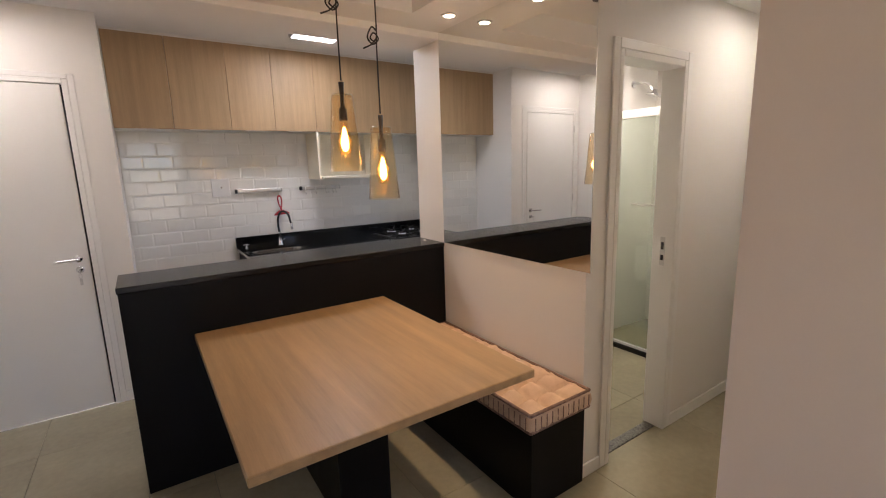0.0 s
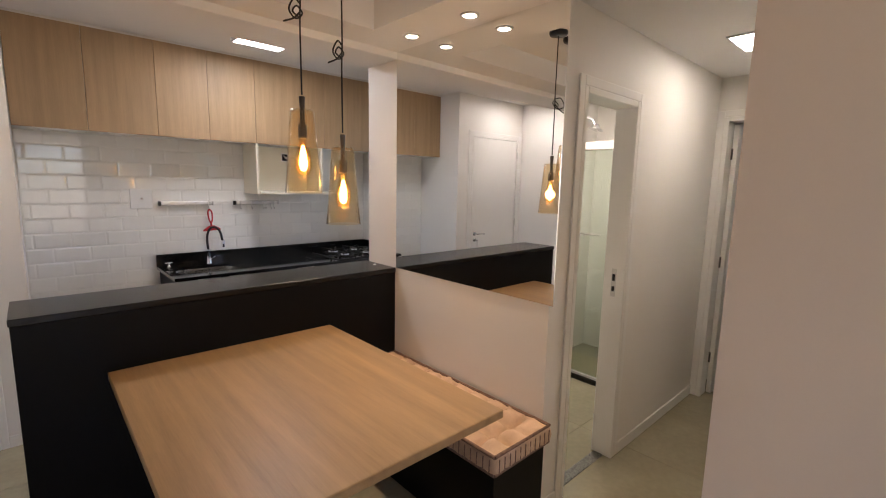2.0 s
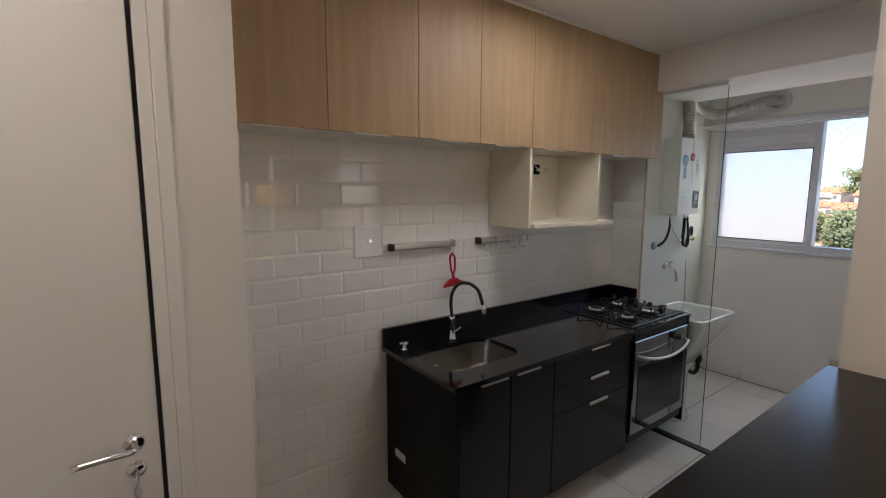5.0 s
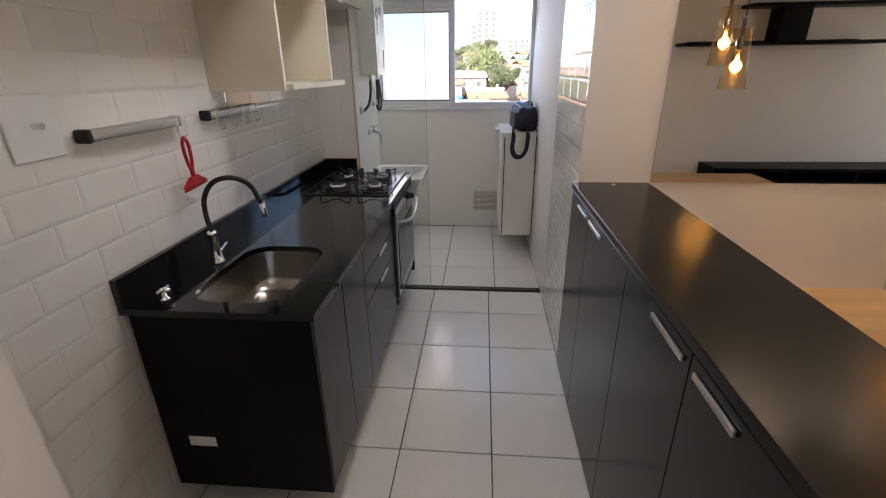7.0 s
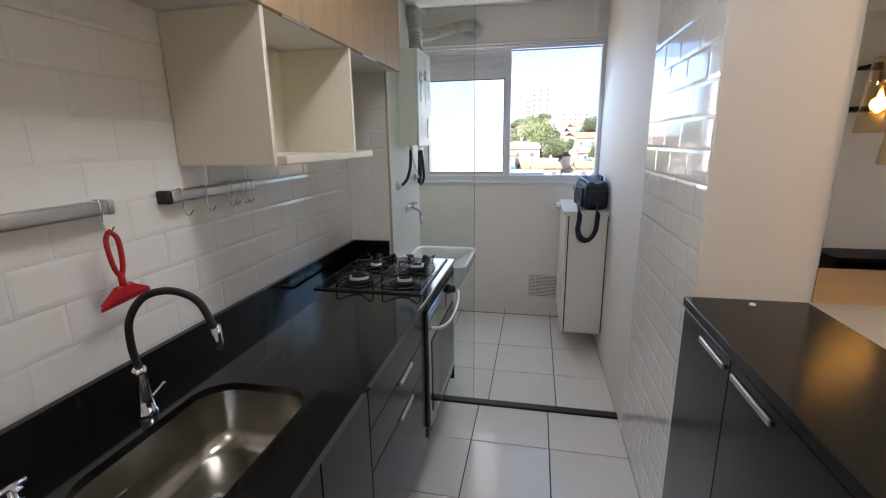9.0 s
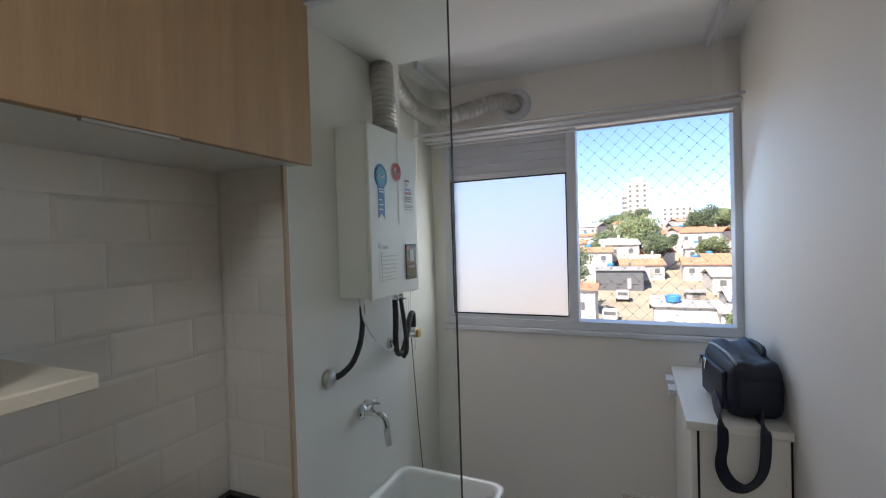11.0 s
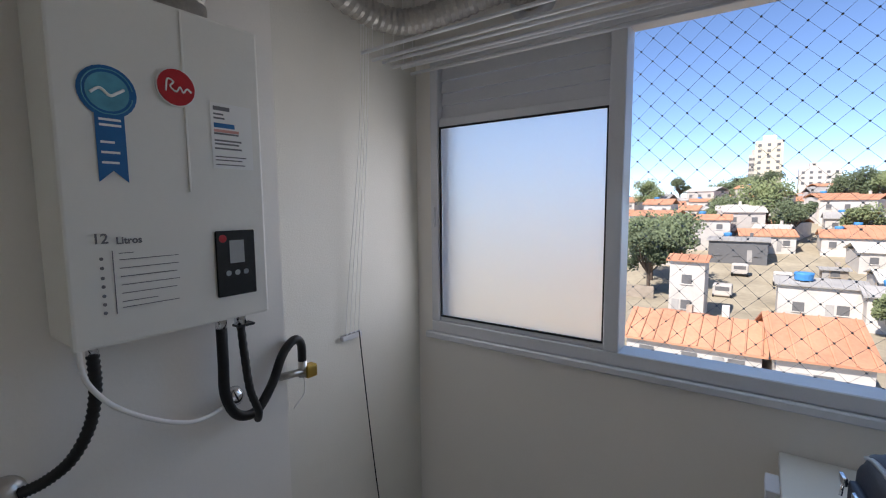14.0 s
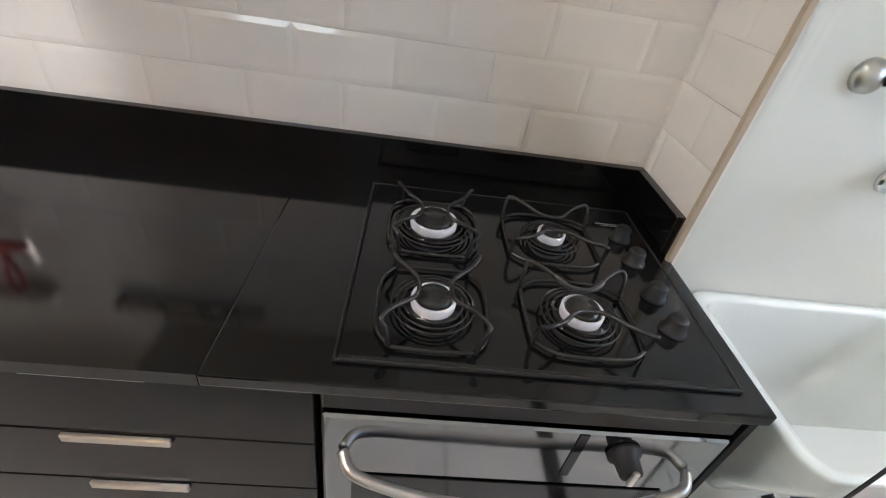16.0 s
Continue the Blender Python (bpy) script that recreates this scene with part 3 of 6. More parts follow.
def cushion(x0, x1, y0, y1, z0, z1, nx, ny):
    """A tufted mattress cushion: puffed between the tufts, with soft sides."""
    bm = bmesh.new()
    rx, ry = nx * 8, ny * 8
    grid = {}
    for i in range(rx + 1):
        for j in range(ry + 1):
            u, v = i / rx, j / ry
            px, py = abs(math.sin(math.pi * u * nx)), abs(math.sin(math.pi * v * ny))
            edge = min(u * (x1 - x0), (1 - u) * (x1 - x0), v * (y1 - y0), (1 - v) * (y1 - y0))
            fall = min(1.0, edge / 0.03)
            tuft = 0.6 * (px * py) ** 0.5 + 0.4 * min(px, py) ** 0.3
            z = z1 - 0.062 * (1 - tuft) * fall - 0.012 * (1 - fall) ** 2 + 0.010 * noise.noise(Vector((u * 7, v * 19, 1))) + 0.006 * noise.noise(Vector((u * 16, v * 44, 3)))
            w = 0.006 * noise.noise(Vector((u * 5, v * 11, 7)))
            grid[i, j] = bm.verts.new((x0 + u * (x1 - x0) + (w if 0 < i < rx else 0), y0 + v * (y1 - y0) + (w if 0 < j < ry else 0), z))
    for i in range(rx):
        for j in range(ry):
            bm.faces.new((grid[i, j], grid[i + 1, j], grid[i + 1, j + 1], grid[i, j + 1]))
    rim = [(i, 0) for i in range(rx)] + [(rx, j) for j in range(ry)] + [(i, ry) for i in range(rx, 0, -1)] + [(0, j) for j in range(ry, 0, -1)]
    cx, cy = (x0 + x1) / 2, (y0 + y1) / 2
    last = [grid[q] for q in rim]
    for s, out in ((0.25, 0.010), (0.5, 0.014), (0.75, 0.010), (1.0, 0.0)):
        ring = []
        for k, q in enumerate(rim):
            c = grid[q].co
            wob = 0.6 + 0.6 * abs(math.sin(k * 0.8))
            ox = (out if c.x > cx else -out) * wob * (1 if q[0] in (0, rx) else 0)
            oy = (out if c.y > cy else -out) * wob * (1 if q[1] in (0, ry) else 0)
            ring.append(bm.verts.new((c.x + ox, c.y + oy, c.z + (z0 - c.z) * s)))
        for k in range(len(rim)):
            m = (k + 1) % len(rim)
            bm.faces.new((last[k], ring[k], ring[m], last[m]))
        last = ring
    bm.faces.new(last)
    bmesh.ops.recalc_face_normals(bm, faces=bm.faces[:])
    return bm


cu = thing("bench_cushion", (-0.2, -2.42, 0.404), "tufted cream and pink cotton cushion with striped edge on the bench", "cushion")
cx0, cx1, cy0, cy1, cz0, cz1 = -0.392, -0.016, -3.024, -1.84, 0.4035, 0.508
part("pad", cushion(cx0, cx1, cy0, cy1, cz0, cz1, 3, 10), FABRIC, cu, "cream tufted cotton pad", True)
for zz in (cz1 - 0.012, cz0 + 0.012):
    part("piping", tube([(cx0 - 0.004, cy0 - 0.004, zz), (cx0 - 0.004, cy1, zz), (cx1, cy1, zz), (cx1, cy0 - 0.004, zz), (cx0 - 0.004, cy0 - 0.004, zz)], 0.008, 8, smooth=False), FABRICSTRIPE, cu, "dark striped edge roll")
sb = bmesh.new()
for k in range(34):
    yy = cy0 + 0.015 + k * (cy1 - cy0 - 0.03) / 33
    bmesh.ops.create_cube(sb, size=1, matrix=pose(cx0 - 0.0145, yy, (cz0 + cz1) / 2) @ Matrix.Diagonal((0.003, 0.0035, 0.055, 1)))
for k in range(11):
    xx = cx0 + 0.015 + k * (cx1 - cx0 - 0.03) / 10
    bmesh.ops.create_cube(sb, size=1, matrix=pose(xx, cy0 - 0.0145, (cz0 + cz1) / 2) @ Matrix.Diagonal((0.0035, 0.003, 0.055, 1)))
tagged(part("side_stripes", sb, FABRICSTRIPE, cu, "woven side stripes"), kind="stuff")
for i in range(1, 3):
    for j in range(1, 10):
        part("tuft", lathe([(0, 0.006), (0.006, 0.003), (0.007, 0), (0, -0.004)], 8, pose(cx0 + i * (cx1 - cx0) / 3, cy0 + j * (cy1 - cy0) / 10, cz1 - 0.058)), FABRICSTRIPE, cu)

mr = thing("wall_mirror_panel", (-0.004, -2.42, 1.047), "frameless wall mirror above the bench", "mirror")
part("mirror_glass", slab(-0.006, -0.0008, -3.004, -1.834, 1.048, 2.351, 0.001), MIRROR, mr, "silvered mirror sheet")


def pendant(x, y, top, knot):
    p = thing("pendant_lamp", (x, y, top), "amber glass pendant lamp on a knotted black cord", "pendant lamp", "pendant lamps over the table")
    part("canopy", lathe([(0, 2.499), (0.055, 2.499), (0.055, 2.487), (0.05, 2.476), (0.012, 2.474), (0, 2.474)], 28, pose(x, y, 0)), BLACKMETAL, p, "round black ceiling canopy", True)
    part("cord", tube([(x, y, 2.476), (x + 0.002, y, knot + 0.05), (x, y, knot), (x - 0.001, y, knot - 0.08), (x, y, top + 0.06)], 0.0032, 8, 6), BLACKRUB, p, "black fabric cord")
    part("knot", join(tube([(x, y, knot + 0.03), (x - 0.03, y - 0.02, knot + 0.035), (x - 0.055, y - 0.03, knot - 0.01), (x - 0.02, y - 0.008, knot - 0.028), (x + 0.012, y + 0.006, knot), (x - 0.008, y + 0.008, knot + 0.022), (x - 0.03, y - 0.005, knot - 0.005), (x, y, knot - 0.02)], 0.0032, 8, 6),
                      tube([(x, y, knot), (x - 0.03, y - 0.012, knot - 0.03), (x - 0.075, y - 0.03, knot - 0.055)], 0.0032, 8, 5)), BLACKRUB, p, "knot tied in the cord")
    part("socket", lathe([(0, 0.055), (0.012, 0.053), (0.010, 0.03), (0.009, 0.01), (0.009, -0.045), (0.017, -0.05), (0.017, -0.095), (0.015, -0.10), (0, -0.10)], 20, pose(x, y, top)), HOLDER, p, "black lamp holder", True)
    sh = part("shade", lathe([(0.014, 0.006), (0.040, 0.005), (0.045, 0.0), (0.058, -0.16), (0.070, -0.305), (0.067, -0.305), (0.055, -0.16), (0.0425, -0.003), (0.038, 0.002), (0.014, 0.003)], 36, pose(x, y, top)), AMBER, p, "tapered amber glass shade", True)
    sh.visible_shadow = False
    bulb = part("bulb", lathe([(0.013, -0.10), (0.014, -0.115), (0.024, -0.15), (0.031, -0.185), (0.031, -0.205), (0.022, -0.232), (0.0, -0.24)], 24, pose(x, y, top)), glass("bulb_glass", (1.0, 0.90, 0.66)), p, "clear amber filament bulb", True)
    bulb.visible_shadow = False
    fil = part("filament", lathe([(0, -0.125), (0.005, -0.128), (0.011, -0.155), (0.0155, -0.185), (0.015, -0.203), (0.009, -0.219), (0, -0.223)], 20, pose(x, y, top)), FILAMENT, bulb, "glowing filament cage", True)
    fil.visible_shadow = False


pendant(-0.905, -2.45, 1.84, 2.19)
pendant(-0.740, -2.46, 1.715, 2.08)


def led_panel(x, y, z, sx, sy, label, dep=0.035):
    p = thing("ceiling_light", (x, y, z), label, "ceiling light", "square ceiling lights")
    w = 0.012
    part("frame", join(slab(x - sx, x + sx, y - sy, y - sy + w, z - dep, z, 0.002), slab(x - sx, x + sx, y + sy - w, y + sy, z - dep, z, 0.002),
                       slab(x - sx, x - sx + w, y - sy + w, y + sy - w, z - dep, z, 0.002), slab(x + sx - w, x + sx, y - sy + w, y + sy - w, z - dep, z, 0.002)), ALU, p, "white frame")
    part("diffuser", slab(x - sx + w, x + sx - w, y - sy + w, y + sy - w, z - dep + 0.003, z - dep * 0.4, 0), PANELGLOW, p, "glowing diffuser")


led_panel(-0.42, -0.895, 2.545, 0.17, 0.17, "square white LED panel on the kitchen ceiling")
led_panel(-2.38, -1.04, 2.545, 0.15, 0.15, "square white LED panel by the entry")
led_panel(1.2, -3.38, 2.365, 0.17, 0.11, "white LED panel on the corridor ceiling", 0.010)
led_panel(1.44, -2.27, 2.365, 0.14, 0.14, "white LED panel on the bathroom ceiling", 0.010)
# Third fitting is assumed, added out of view at the row's end.
for sx, sy in ((-0.13, -2.13), (-0.13, -2.555), (-0.13, -3.0)):
    s = thing("spot_light", (sx, sy, 2.353), "small round recessed ceiling spot, lit", "spot light", "ceiling spots")
    part("ring", lathe([(0.030, -0.001), (0.045, -0.001), (0.044, -0.006), (0.032, -0.008), (0.030, -0.001)], 24, pose(sx, sy, 2.353)), ALU, s, "white ring", True)
    part("lens", lathe([(0, -0.004), (0.030, -0.004), (0.030, -0.0015), (0, -0.0015)], 20, pose(sx, sy, 2.353)), SPOTGLOW, s, "glowing lens")

# living room wall seen in the mirror
for nm, y0, y1, z, t in (("wall_shelf", -4.62, -2.9, 1.70, 0.03), ("wall_shelf", -5.2, -3.43, 2.01, 0.03)):
    s = thing(nm, (-2.7, (y0 + y1) / 2, z), "long dark floating wall shelf", "shelf", "dark wall shelves")
    part("board", slab(-2.8195, -2.60, y0, y1, z, z + t, 0.002), BLACKMDF, s)
    part("rear_cleat", slab(-2.8195, -2.805, y0 + 0.1, y1 - 0.1, z + t + 0.0005, z + t + 0.015, 0.001), BLACKMDF, s, "dark fixing cleat")
s = thing("shelf_divider", (-2.7, -3.82, 1.7305), "black upright block between two wall shelves", "shelf divider")
part("panel", slab(-2.8195, -2.62, -3.95, -3.70, 1.7305, 2.0095, 0.002), BLACKMDF, s)
s = thing("tv_rack", (-2.65, -4.3, 0.48), "low black floating media shelf", "media shelf")
part("top_board", slab(-2.8195, -2.47, -5.3, -3.33, 0.575, 0.605, 0.002), BLACKMDF, s)
part("bottom_board", slab(-2.8195, -2.47, -5.3, -3.33, 0.45, 0.48, 0.002), BLACKMDF, s)
part("back_board", slab(-2.8195, -2.80, -5.3, -3.33, 0.4805, 0.5745, 0.001), BLACKMDF, s)
for yy in (-3.345, -4.0, -4.65, -5.285):
    part("divider", slab(-2.799, -2.48, yy - 0.009, yy + 0.009, 0.4805, 0.5745, 0.001), BLACKMDF, s)
s = thing("breaker_box", (-2.81, -1.28, 1.38), "white flush electrical panel on the wall", "electrical panel")
part("frame", slab(-2.8195, -2.806, -1.445, -1.12, 1.372, 1.54, 0.003), WHITEMDF, s)
part("cover", slab(-2.8055, -2.80, -1.43, -1.135, 1.385, 1.527, 0.003), WHITEMDF, s, "white plastic cover")

bw = thing("window_2", (-1.65, -6.66, 0), "white framed balcony window of the living room", "window")
bw["kind"] = "structure"
part("window_frame", join(slab(-2.449, -2.40, -6.70, -6.62, 0, 2.149, 0.003), slab(-0.90, -0.851, -6.70, -6.62, 0, 2.149, 0.003), slab(-2.40, -0.90, -6.70, -6.62, 2.10, 2.149, 0.003), slab(-1.675, -1.625, -6.69, -6.63, 0, 2.10, 0.003)), ALU, bw)
for a, b in ((-2.40, -1.675), (-1.625, -0.90)):
    q = part("pane", slab(a, b, -6.665, -6.659, 0.0, 2.10, 0), CLEAR, bw, "clear glass pane")
    q.visible_shadow = False

# ---- bathroom seen through the doorway ----
sh = thing("shower_screen", (1.6, -2.36, 0), "clear greenish glass shower screen with a cream rail", "shower screen")
part("glass", slab(1.553, 1.561, -2.87, -1.84, 0.0605, 1.865, 0.001), SHOWER, sh, "greenish clear glass").visible_shadow = False
part("top_rail", slab(1.535, 1.580, -2.875, -1.835, 1.8655, 1.925, 0.006, 2), ENAMEL, sh, "cream top rail")
part("bottom_rail", slab(1.542, 1.572, -2.875, -1.835, 0.0405, 0.060, 0.002), ALU, sh, "white bottom rail")
part("kerb", slab(1.530, 1.585, -2.878, -1.832, 0.0, 0.040, 0.003), GRANITE, sh, "black stone kerb")
part("bar", join(rod((1.515, -2.40, 1.215), (1.515, -2.20, 1.215), 0.007), rod((1.515, -2.22, 1.215), (1.552, -2.22, 1.215), 0.006), rod((1.515, -2.38, 1.215), (1.552, -2.38, 1.215), 0.006)), STEEL, sh, "steel towel bar")
s = thing("shower", (2.02, -1.9, 2.1), "chrome shower head on a bent arm", "shower head")
part("flange", lathe([(0, 0), (0.03, 0), (0.028, 0.01), (0.014, 0.014), (0, 0.014)], 20, pose(2.02, -1.8305, 2.195, 90)), CHROME, s, "round flange", True)
part("arm", tube([(2.02, -1.835, 2.195), (2.03, -1.90, 2.20), (2.05, -1.96, 2.18), (2.06, -1.99, 2.13)], 0.011, 10), CHROME, s, "bent arm", True)
part("head", lathe([(0, 0.05), (0.015, 0.05), (0.02, 0.03), (0.06, 0.012), (0.065, 0.0), (0, 0.0)], 24, pose(2.062, -2.0, 2.085, 12, 12)), CHROME, s, "chrome rose", True)
s = thing("toilet", (0.78, -2.1, 0), "white ceramic toilet with closed lid", "toilet")
part("bowl", lathe([(0, 0), (0.12, 0), (0.13, 0.1), (0.17, 0.3), (0.19, 0.38), (0.19, 0.40), (0.15, 0.40), (0.1, 0.25), (0, 0.2)], 28, pose(0.78, -2.2, 0)), CERAMIC, s, "ceramic bowl", True)
part("cistern", slab(0.6, 0.96, -1.99, -1.835, 0.432, 0.76, 0.02, 3), CERAMIC, s, "ceramic cistern", True)
part("seat_lid", slab(0.6, 0.96, -2.39, -1.995, 0.402, 0.43, 0.012, 3), CERAMIC, s, "closed white lid", True)
s = thing("window_3", (2.45, -2.3, 1.55), "small bright bathroom window", "window")
s["kind"] = "structure"
part("window_frame", join(slab(2.40, 2.46, -2.549, -2.515, 1.551, 2.149, 0.002), slab(2.40, 2.46, -2.085, -2.051, 1.551, 2.149, 0.002), slab(2.40, 2.46, -2.515, -2.085, 1.551, 1.585, 0.002), slab(2.40, 2.46, -2.515, -2.085, 2.115, 2.149, 0.002), slab(2.40, 2.46, -2.515, -2.085, 1.98, 2.0, 0.002)), ALU, s)
q = part("pane", slab(2.425, 2.43, -2.515, -2.085, 1.585, 2.115, 0), FROST, s, "frosted glass pane")
q.visible_shadow = False

# ---- kitchen ----
ct = thing("kitchen_counter", (0, -0.3, 0.86), "black granite kitchen worktop with undermounted sink", "worktop")
SX0, SX1, SY0, SY1 = -0.93, -0.47, -0.475, -0.165


def rounded(x0, x1, y0, y1, r, n=5):
    pts = []
    for cx, cy, a0 in ((x1 - r, y1 - r, 0), (x0 + r, y1 - r, 90), (x0 + r, y0 + r, 180), (x1 - r, y0 + r, 270)):
        for i in range(n + 1):
            a = radians(a0 + 90 * i / n)
            pts.append((cx + r * math.cos(a), cy + r * math.sin(a)))
    return pts


def top_with_hole(x0, x1, y0, y1, z0, z1, hole):
    """A worktop with a round-cornered opening cut through it."""
    bm = bmesh.new()
    outer = []
    cx, cy = (SX0 + SX1) / 2, (SY0 + SY1) / 2
    for hx, hy in hole:
        dx, dy = hx - cx, hy - cy
        t = min(((x1 if dx > 0 else x0) - cx) / dx if abs(dx) > 1e-9 else 1e9, ((y1 if dy > 0 else y0) - cy) / dy if abs(dy) > 1e-9 else 1e9)
        outer.append((cx + dx * t, cy + dy * t))
    n = len(hole)
    for i in range(n):
        j = (i + 1) % n
        for z in (z0, z1):
            ring = [(*hole[i], z), (*hole[j], z), (*outer[j], z), (*outer[i], z)]
            a, b = outer[i], outer[j]
            if abs(a[0] - b[0]) > 1e-6 and abs(a[1] - b[1]) > 1e-6:
                corner = (a[0] if a[0] in (x0, x1) else b[0], a[1] if a[1] in (y0, y1) else b[1], z)
                corner = (x1 if (a[0] + b[0]) / 2 > cx else x0, y1 if (a[1] + b[1]) / 2 > cy else y0, z)
                ring = ring[:3] + [corner] + ring[3:]
            bm.faces.new([bm.verts.new(q) for q in ring])
        bm.faces.new([bm.verts.new(q) for q in ((*hole[i], z0), (*hole[j], z0), (*hole[j], z1), (*hole[i], z1))])
    for a, b in (((x0, y0), (x1, y0)), ((x1, y0), (x1, y1)), ((x1, y1), (x0, y1)), ((x0, y1), (x0, y0))):
        bm.faces.new([bm.verts.new(q) for q in ((*a, z0), (*b, z0), (*b, z1), (*a, z1))])
    bmesh.ops.remove_doubles(bm, verts=bm.verts[:], dist=1e-5)
    bmesh.ops.recalc_face_normals(bm, faces=bm.faces[:])
    front = [e for e in bm.edges if all(abs(v.co.z - z1) < 1e-6 and (abs(v.co.y - y0) < 1e-6 or abs(v.co.x - x0) < 1e-6) for v in e.verts)]
    bmesh.ops.bevel(bm, geom=front, offset=0.003, segments=2, affect="EDGES", profile=0.5)
    return bm


HOLE = rounded(SX0, SX1, SY0, SY1, 0.09)
part("worktop", top_with_hole(-0.992, 0.14, -0.600, -0.001, 0.868, 0.890, HOLE), GRANITE, ct, "polished black granite slab")
part("worktop", slab(0.1402, 0.922, -0.600, -0.001, 0.868, 0.890, 0.003, 2), GRANITE, ct, "polished black granite slab")
part("upstand", slab(-0.992, 0.922, -0.021, -0.001, 0.8902, 0.982, 0.001), GRANITE, ct, "black granite upstand")
part("upstand", slab(0.902, 0.922, -0.225, -0.0212, 0.8902, 0.982, 0.001), GRANITE, ct, "black granite upstand")


def bowl(pts, depth, z):
    bm = bmesh.new()
    cx, cy = sum(p[0] for p in pts) / len(pts), sum(p[1] for p in pts) / len(pts)
    rings = []
    for s, d in ((1.0, 0.0), (0.985, 0.02), (0.95, depth * 0.7), (0.88, depth * 0.95), (0.7, depth), (0.10, depth + 0.006)):
        rings.append([bm.verts.new((cx + (x - cx) * s, cy + (y - cy) * s, z - d)) for x, y in pts])
    for a, b in zip(rings, rings[1:]):
        for i in range(len(pts)):
            j = (i + 1) % len(pts)
            bm.faces.new((a[i], a[j], b[j], b[i]))
    bm.faces.new(rings[-1])
    bmesh.ops.recalc_face_normals(bm, faces=bm.faces[:])
    bmesh.ops.reverse_faces(bm, faces=bm.faces[:])
    return bm


sk = thing("sink", (-0.7, -0.32, 0.70), "brushed steel sink bowl set in the granite", "sink")
part("bowl", bowl(rounded(SX0 - 0.002, SX1 + 0.002, SY0 - 0.002, SY1 + 0.002, 0.09), 0.15, 0.8675), SINKSTEEL, sk, "steel bowl", True)
part("drain", lathe([(0, 0.002), (0.02, 0.003), (0.03, 0.006), (0.042, 0.006), (0.045, 0.001), (0.045, -0.003), (0, -0.003)], 24, pose(-0.70, -0.32, 0.7065)), CHROME, sk, "chrome basket drain", True)
part("drain_hole", join(*[slab(-0.70 + 0.016 * math.cos(a) - 0.004, -0.70 + 0.016 * math.cos(a) + 0.004, -0.32 + 0.016 * math.sin(a) - 0.004, -0.32 + 0.016 * math.sin(a) + 0.004, 0.7095, 0.7108, 0) for a in (0, 1.05, 2.1, 3.14, 4.2, 5.2)]), SCREEN, sk, "dark drain holes")

fc = thing("faucet", (-0.638, -0.113, 0.89), "black gooseneck kitchen faucet with chrome base and tip", "faucet")
part("base", lathe([(0, 0), (0.025, 0), (0.025, 0.006), (0.020, 0.014), (0.016, 0.05), (0.0135, 0.10), (0.0155, 0.104), (0.0155, 0.118), (0.012, 0.122), (0, 0.122)], 24, pose(-0.638, -0.113, 0.8905)), CHROME, fc, "flared chrome body", True)
part("spout", tube([(-0.638, -0.113, 1.008), (-0.642, -0.108, 1.07), (-0.639, -0.114, 1.135), (-0.624, -0.148, 1.186), (-0.602, -0.203, 1.197), (-0.584, -0.255, 1.168), (-0.576, -0.282, 1.10)], 0.0088, 14), BLACKRUB, fc, "black flexible spout", True)
part("tip", lathe([(0, 0), (0.0095, 0), (0.0115, 0.004), (0.0115, 0.05), (0.0095, 0.058), (0, 0.058)], 18, pose(-0.573, -0.288, 1.045, -6, 3)), CHROME, fc, "chrome spray tip", True)
part("lever", tube([(-0.624, -0.117, 0.925), (-0.612, -0.124, 0.935), (-0.594, -0.134, 0.952)], 0.0045, 8), CHROME, fc, "short chrome side lever", True)
sp = thing("soap_dispenser", (-0.93, -0.11, 0.89), "small chrome valve knob on the worktop", "valve knob")
part("stem", lathe([(0, 0), (0.016, 0), (0.016, 0.004), (0.008, 0.008), (0.007, 0.03), (0, 0.03)], 16, pose(-0.925, -0.105, 0.8905)), CHROME, sp, "", True)
part("cross_knob", join(rod((-0.95, -0.105, 0.923), (-0.90, -0.105, 0.923), 0.006), rod((-0.925, -0.13, 0.923), (-0.925, -0.08, 0.923), 0.006)), CHROME, sp, "chrome cross knob", True)


def unit(name, x0, x1, label, fronts, z0=0.165, z1=0.8675):
    """A base cabinet hung clear of the floor; fronts are (z0, z1, handle x0, handle x1, handle z)."""
    u = thing(name, ((x0 + x1) / 2, -0.3, z0), label, "cabinet", "kitchen base cabinets")
    part("body", slab(x0 + 0.0005, x1 - 0.0005, -0.560, -0.012, z0, z1, 0.001), BLACKMDF, u, "black carcass")
    for f0, f1, h0, h1, hz in fronts:
        d = part("door" if len(fronts) == 1 else "drawer", slab(x0 + 0.002, x1 - 0.002, -0.579, -0.5605, f0, f1, 0.0015), GRAPHITE, u, "graphite laminate front")
        part("handle", slab(h0, h1, -0.588, -0.5795, hz - 0.008, hz + 0.008, 0.002), STEEL, d, "satin aluminium edge handle")
    return u


unit("base_cabinet", -0.955, -0.665, "graphite base cabinet under the sink", [(0.17, 0.866, -0.84, -0.685, 0.856)], z1=0.69)
unit("base_cabinet", -0.664, -0.375, "graphite base cabinet beside the sink", [(0.17, 0.866, -0.63, -0.48, 0.856)], z1=0.69)
unit("drawer_cabinet", -0.374, 0.278, "graphite cabinet with three drawers", [(0.712, 0.866, -0.09, 0.065, 0.856), (0.572, 0.709, -0.09, 0.065, 0.699), (0.17, 0.569, -0.09, 0.065, 0.559)])
eq = thing("end_panel", (-0.97, -0.3, 0.165), "black end panel of the base cabinets with a paper tag", "panel")
part("board", slab(-0.974, -0.956, -0.579, -0.012, 0.165, 0.8675, 0.001), BLACKMDF, eq, "black laminate end panel")
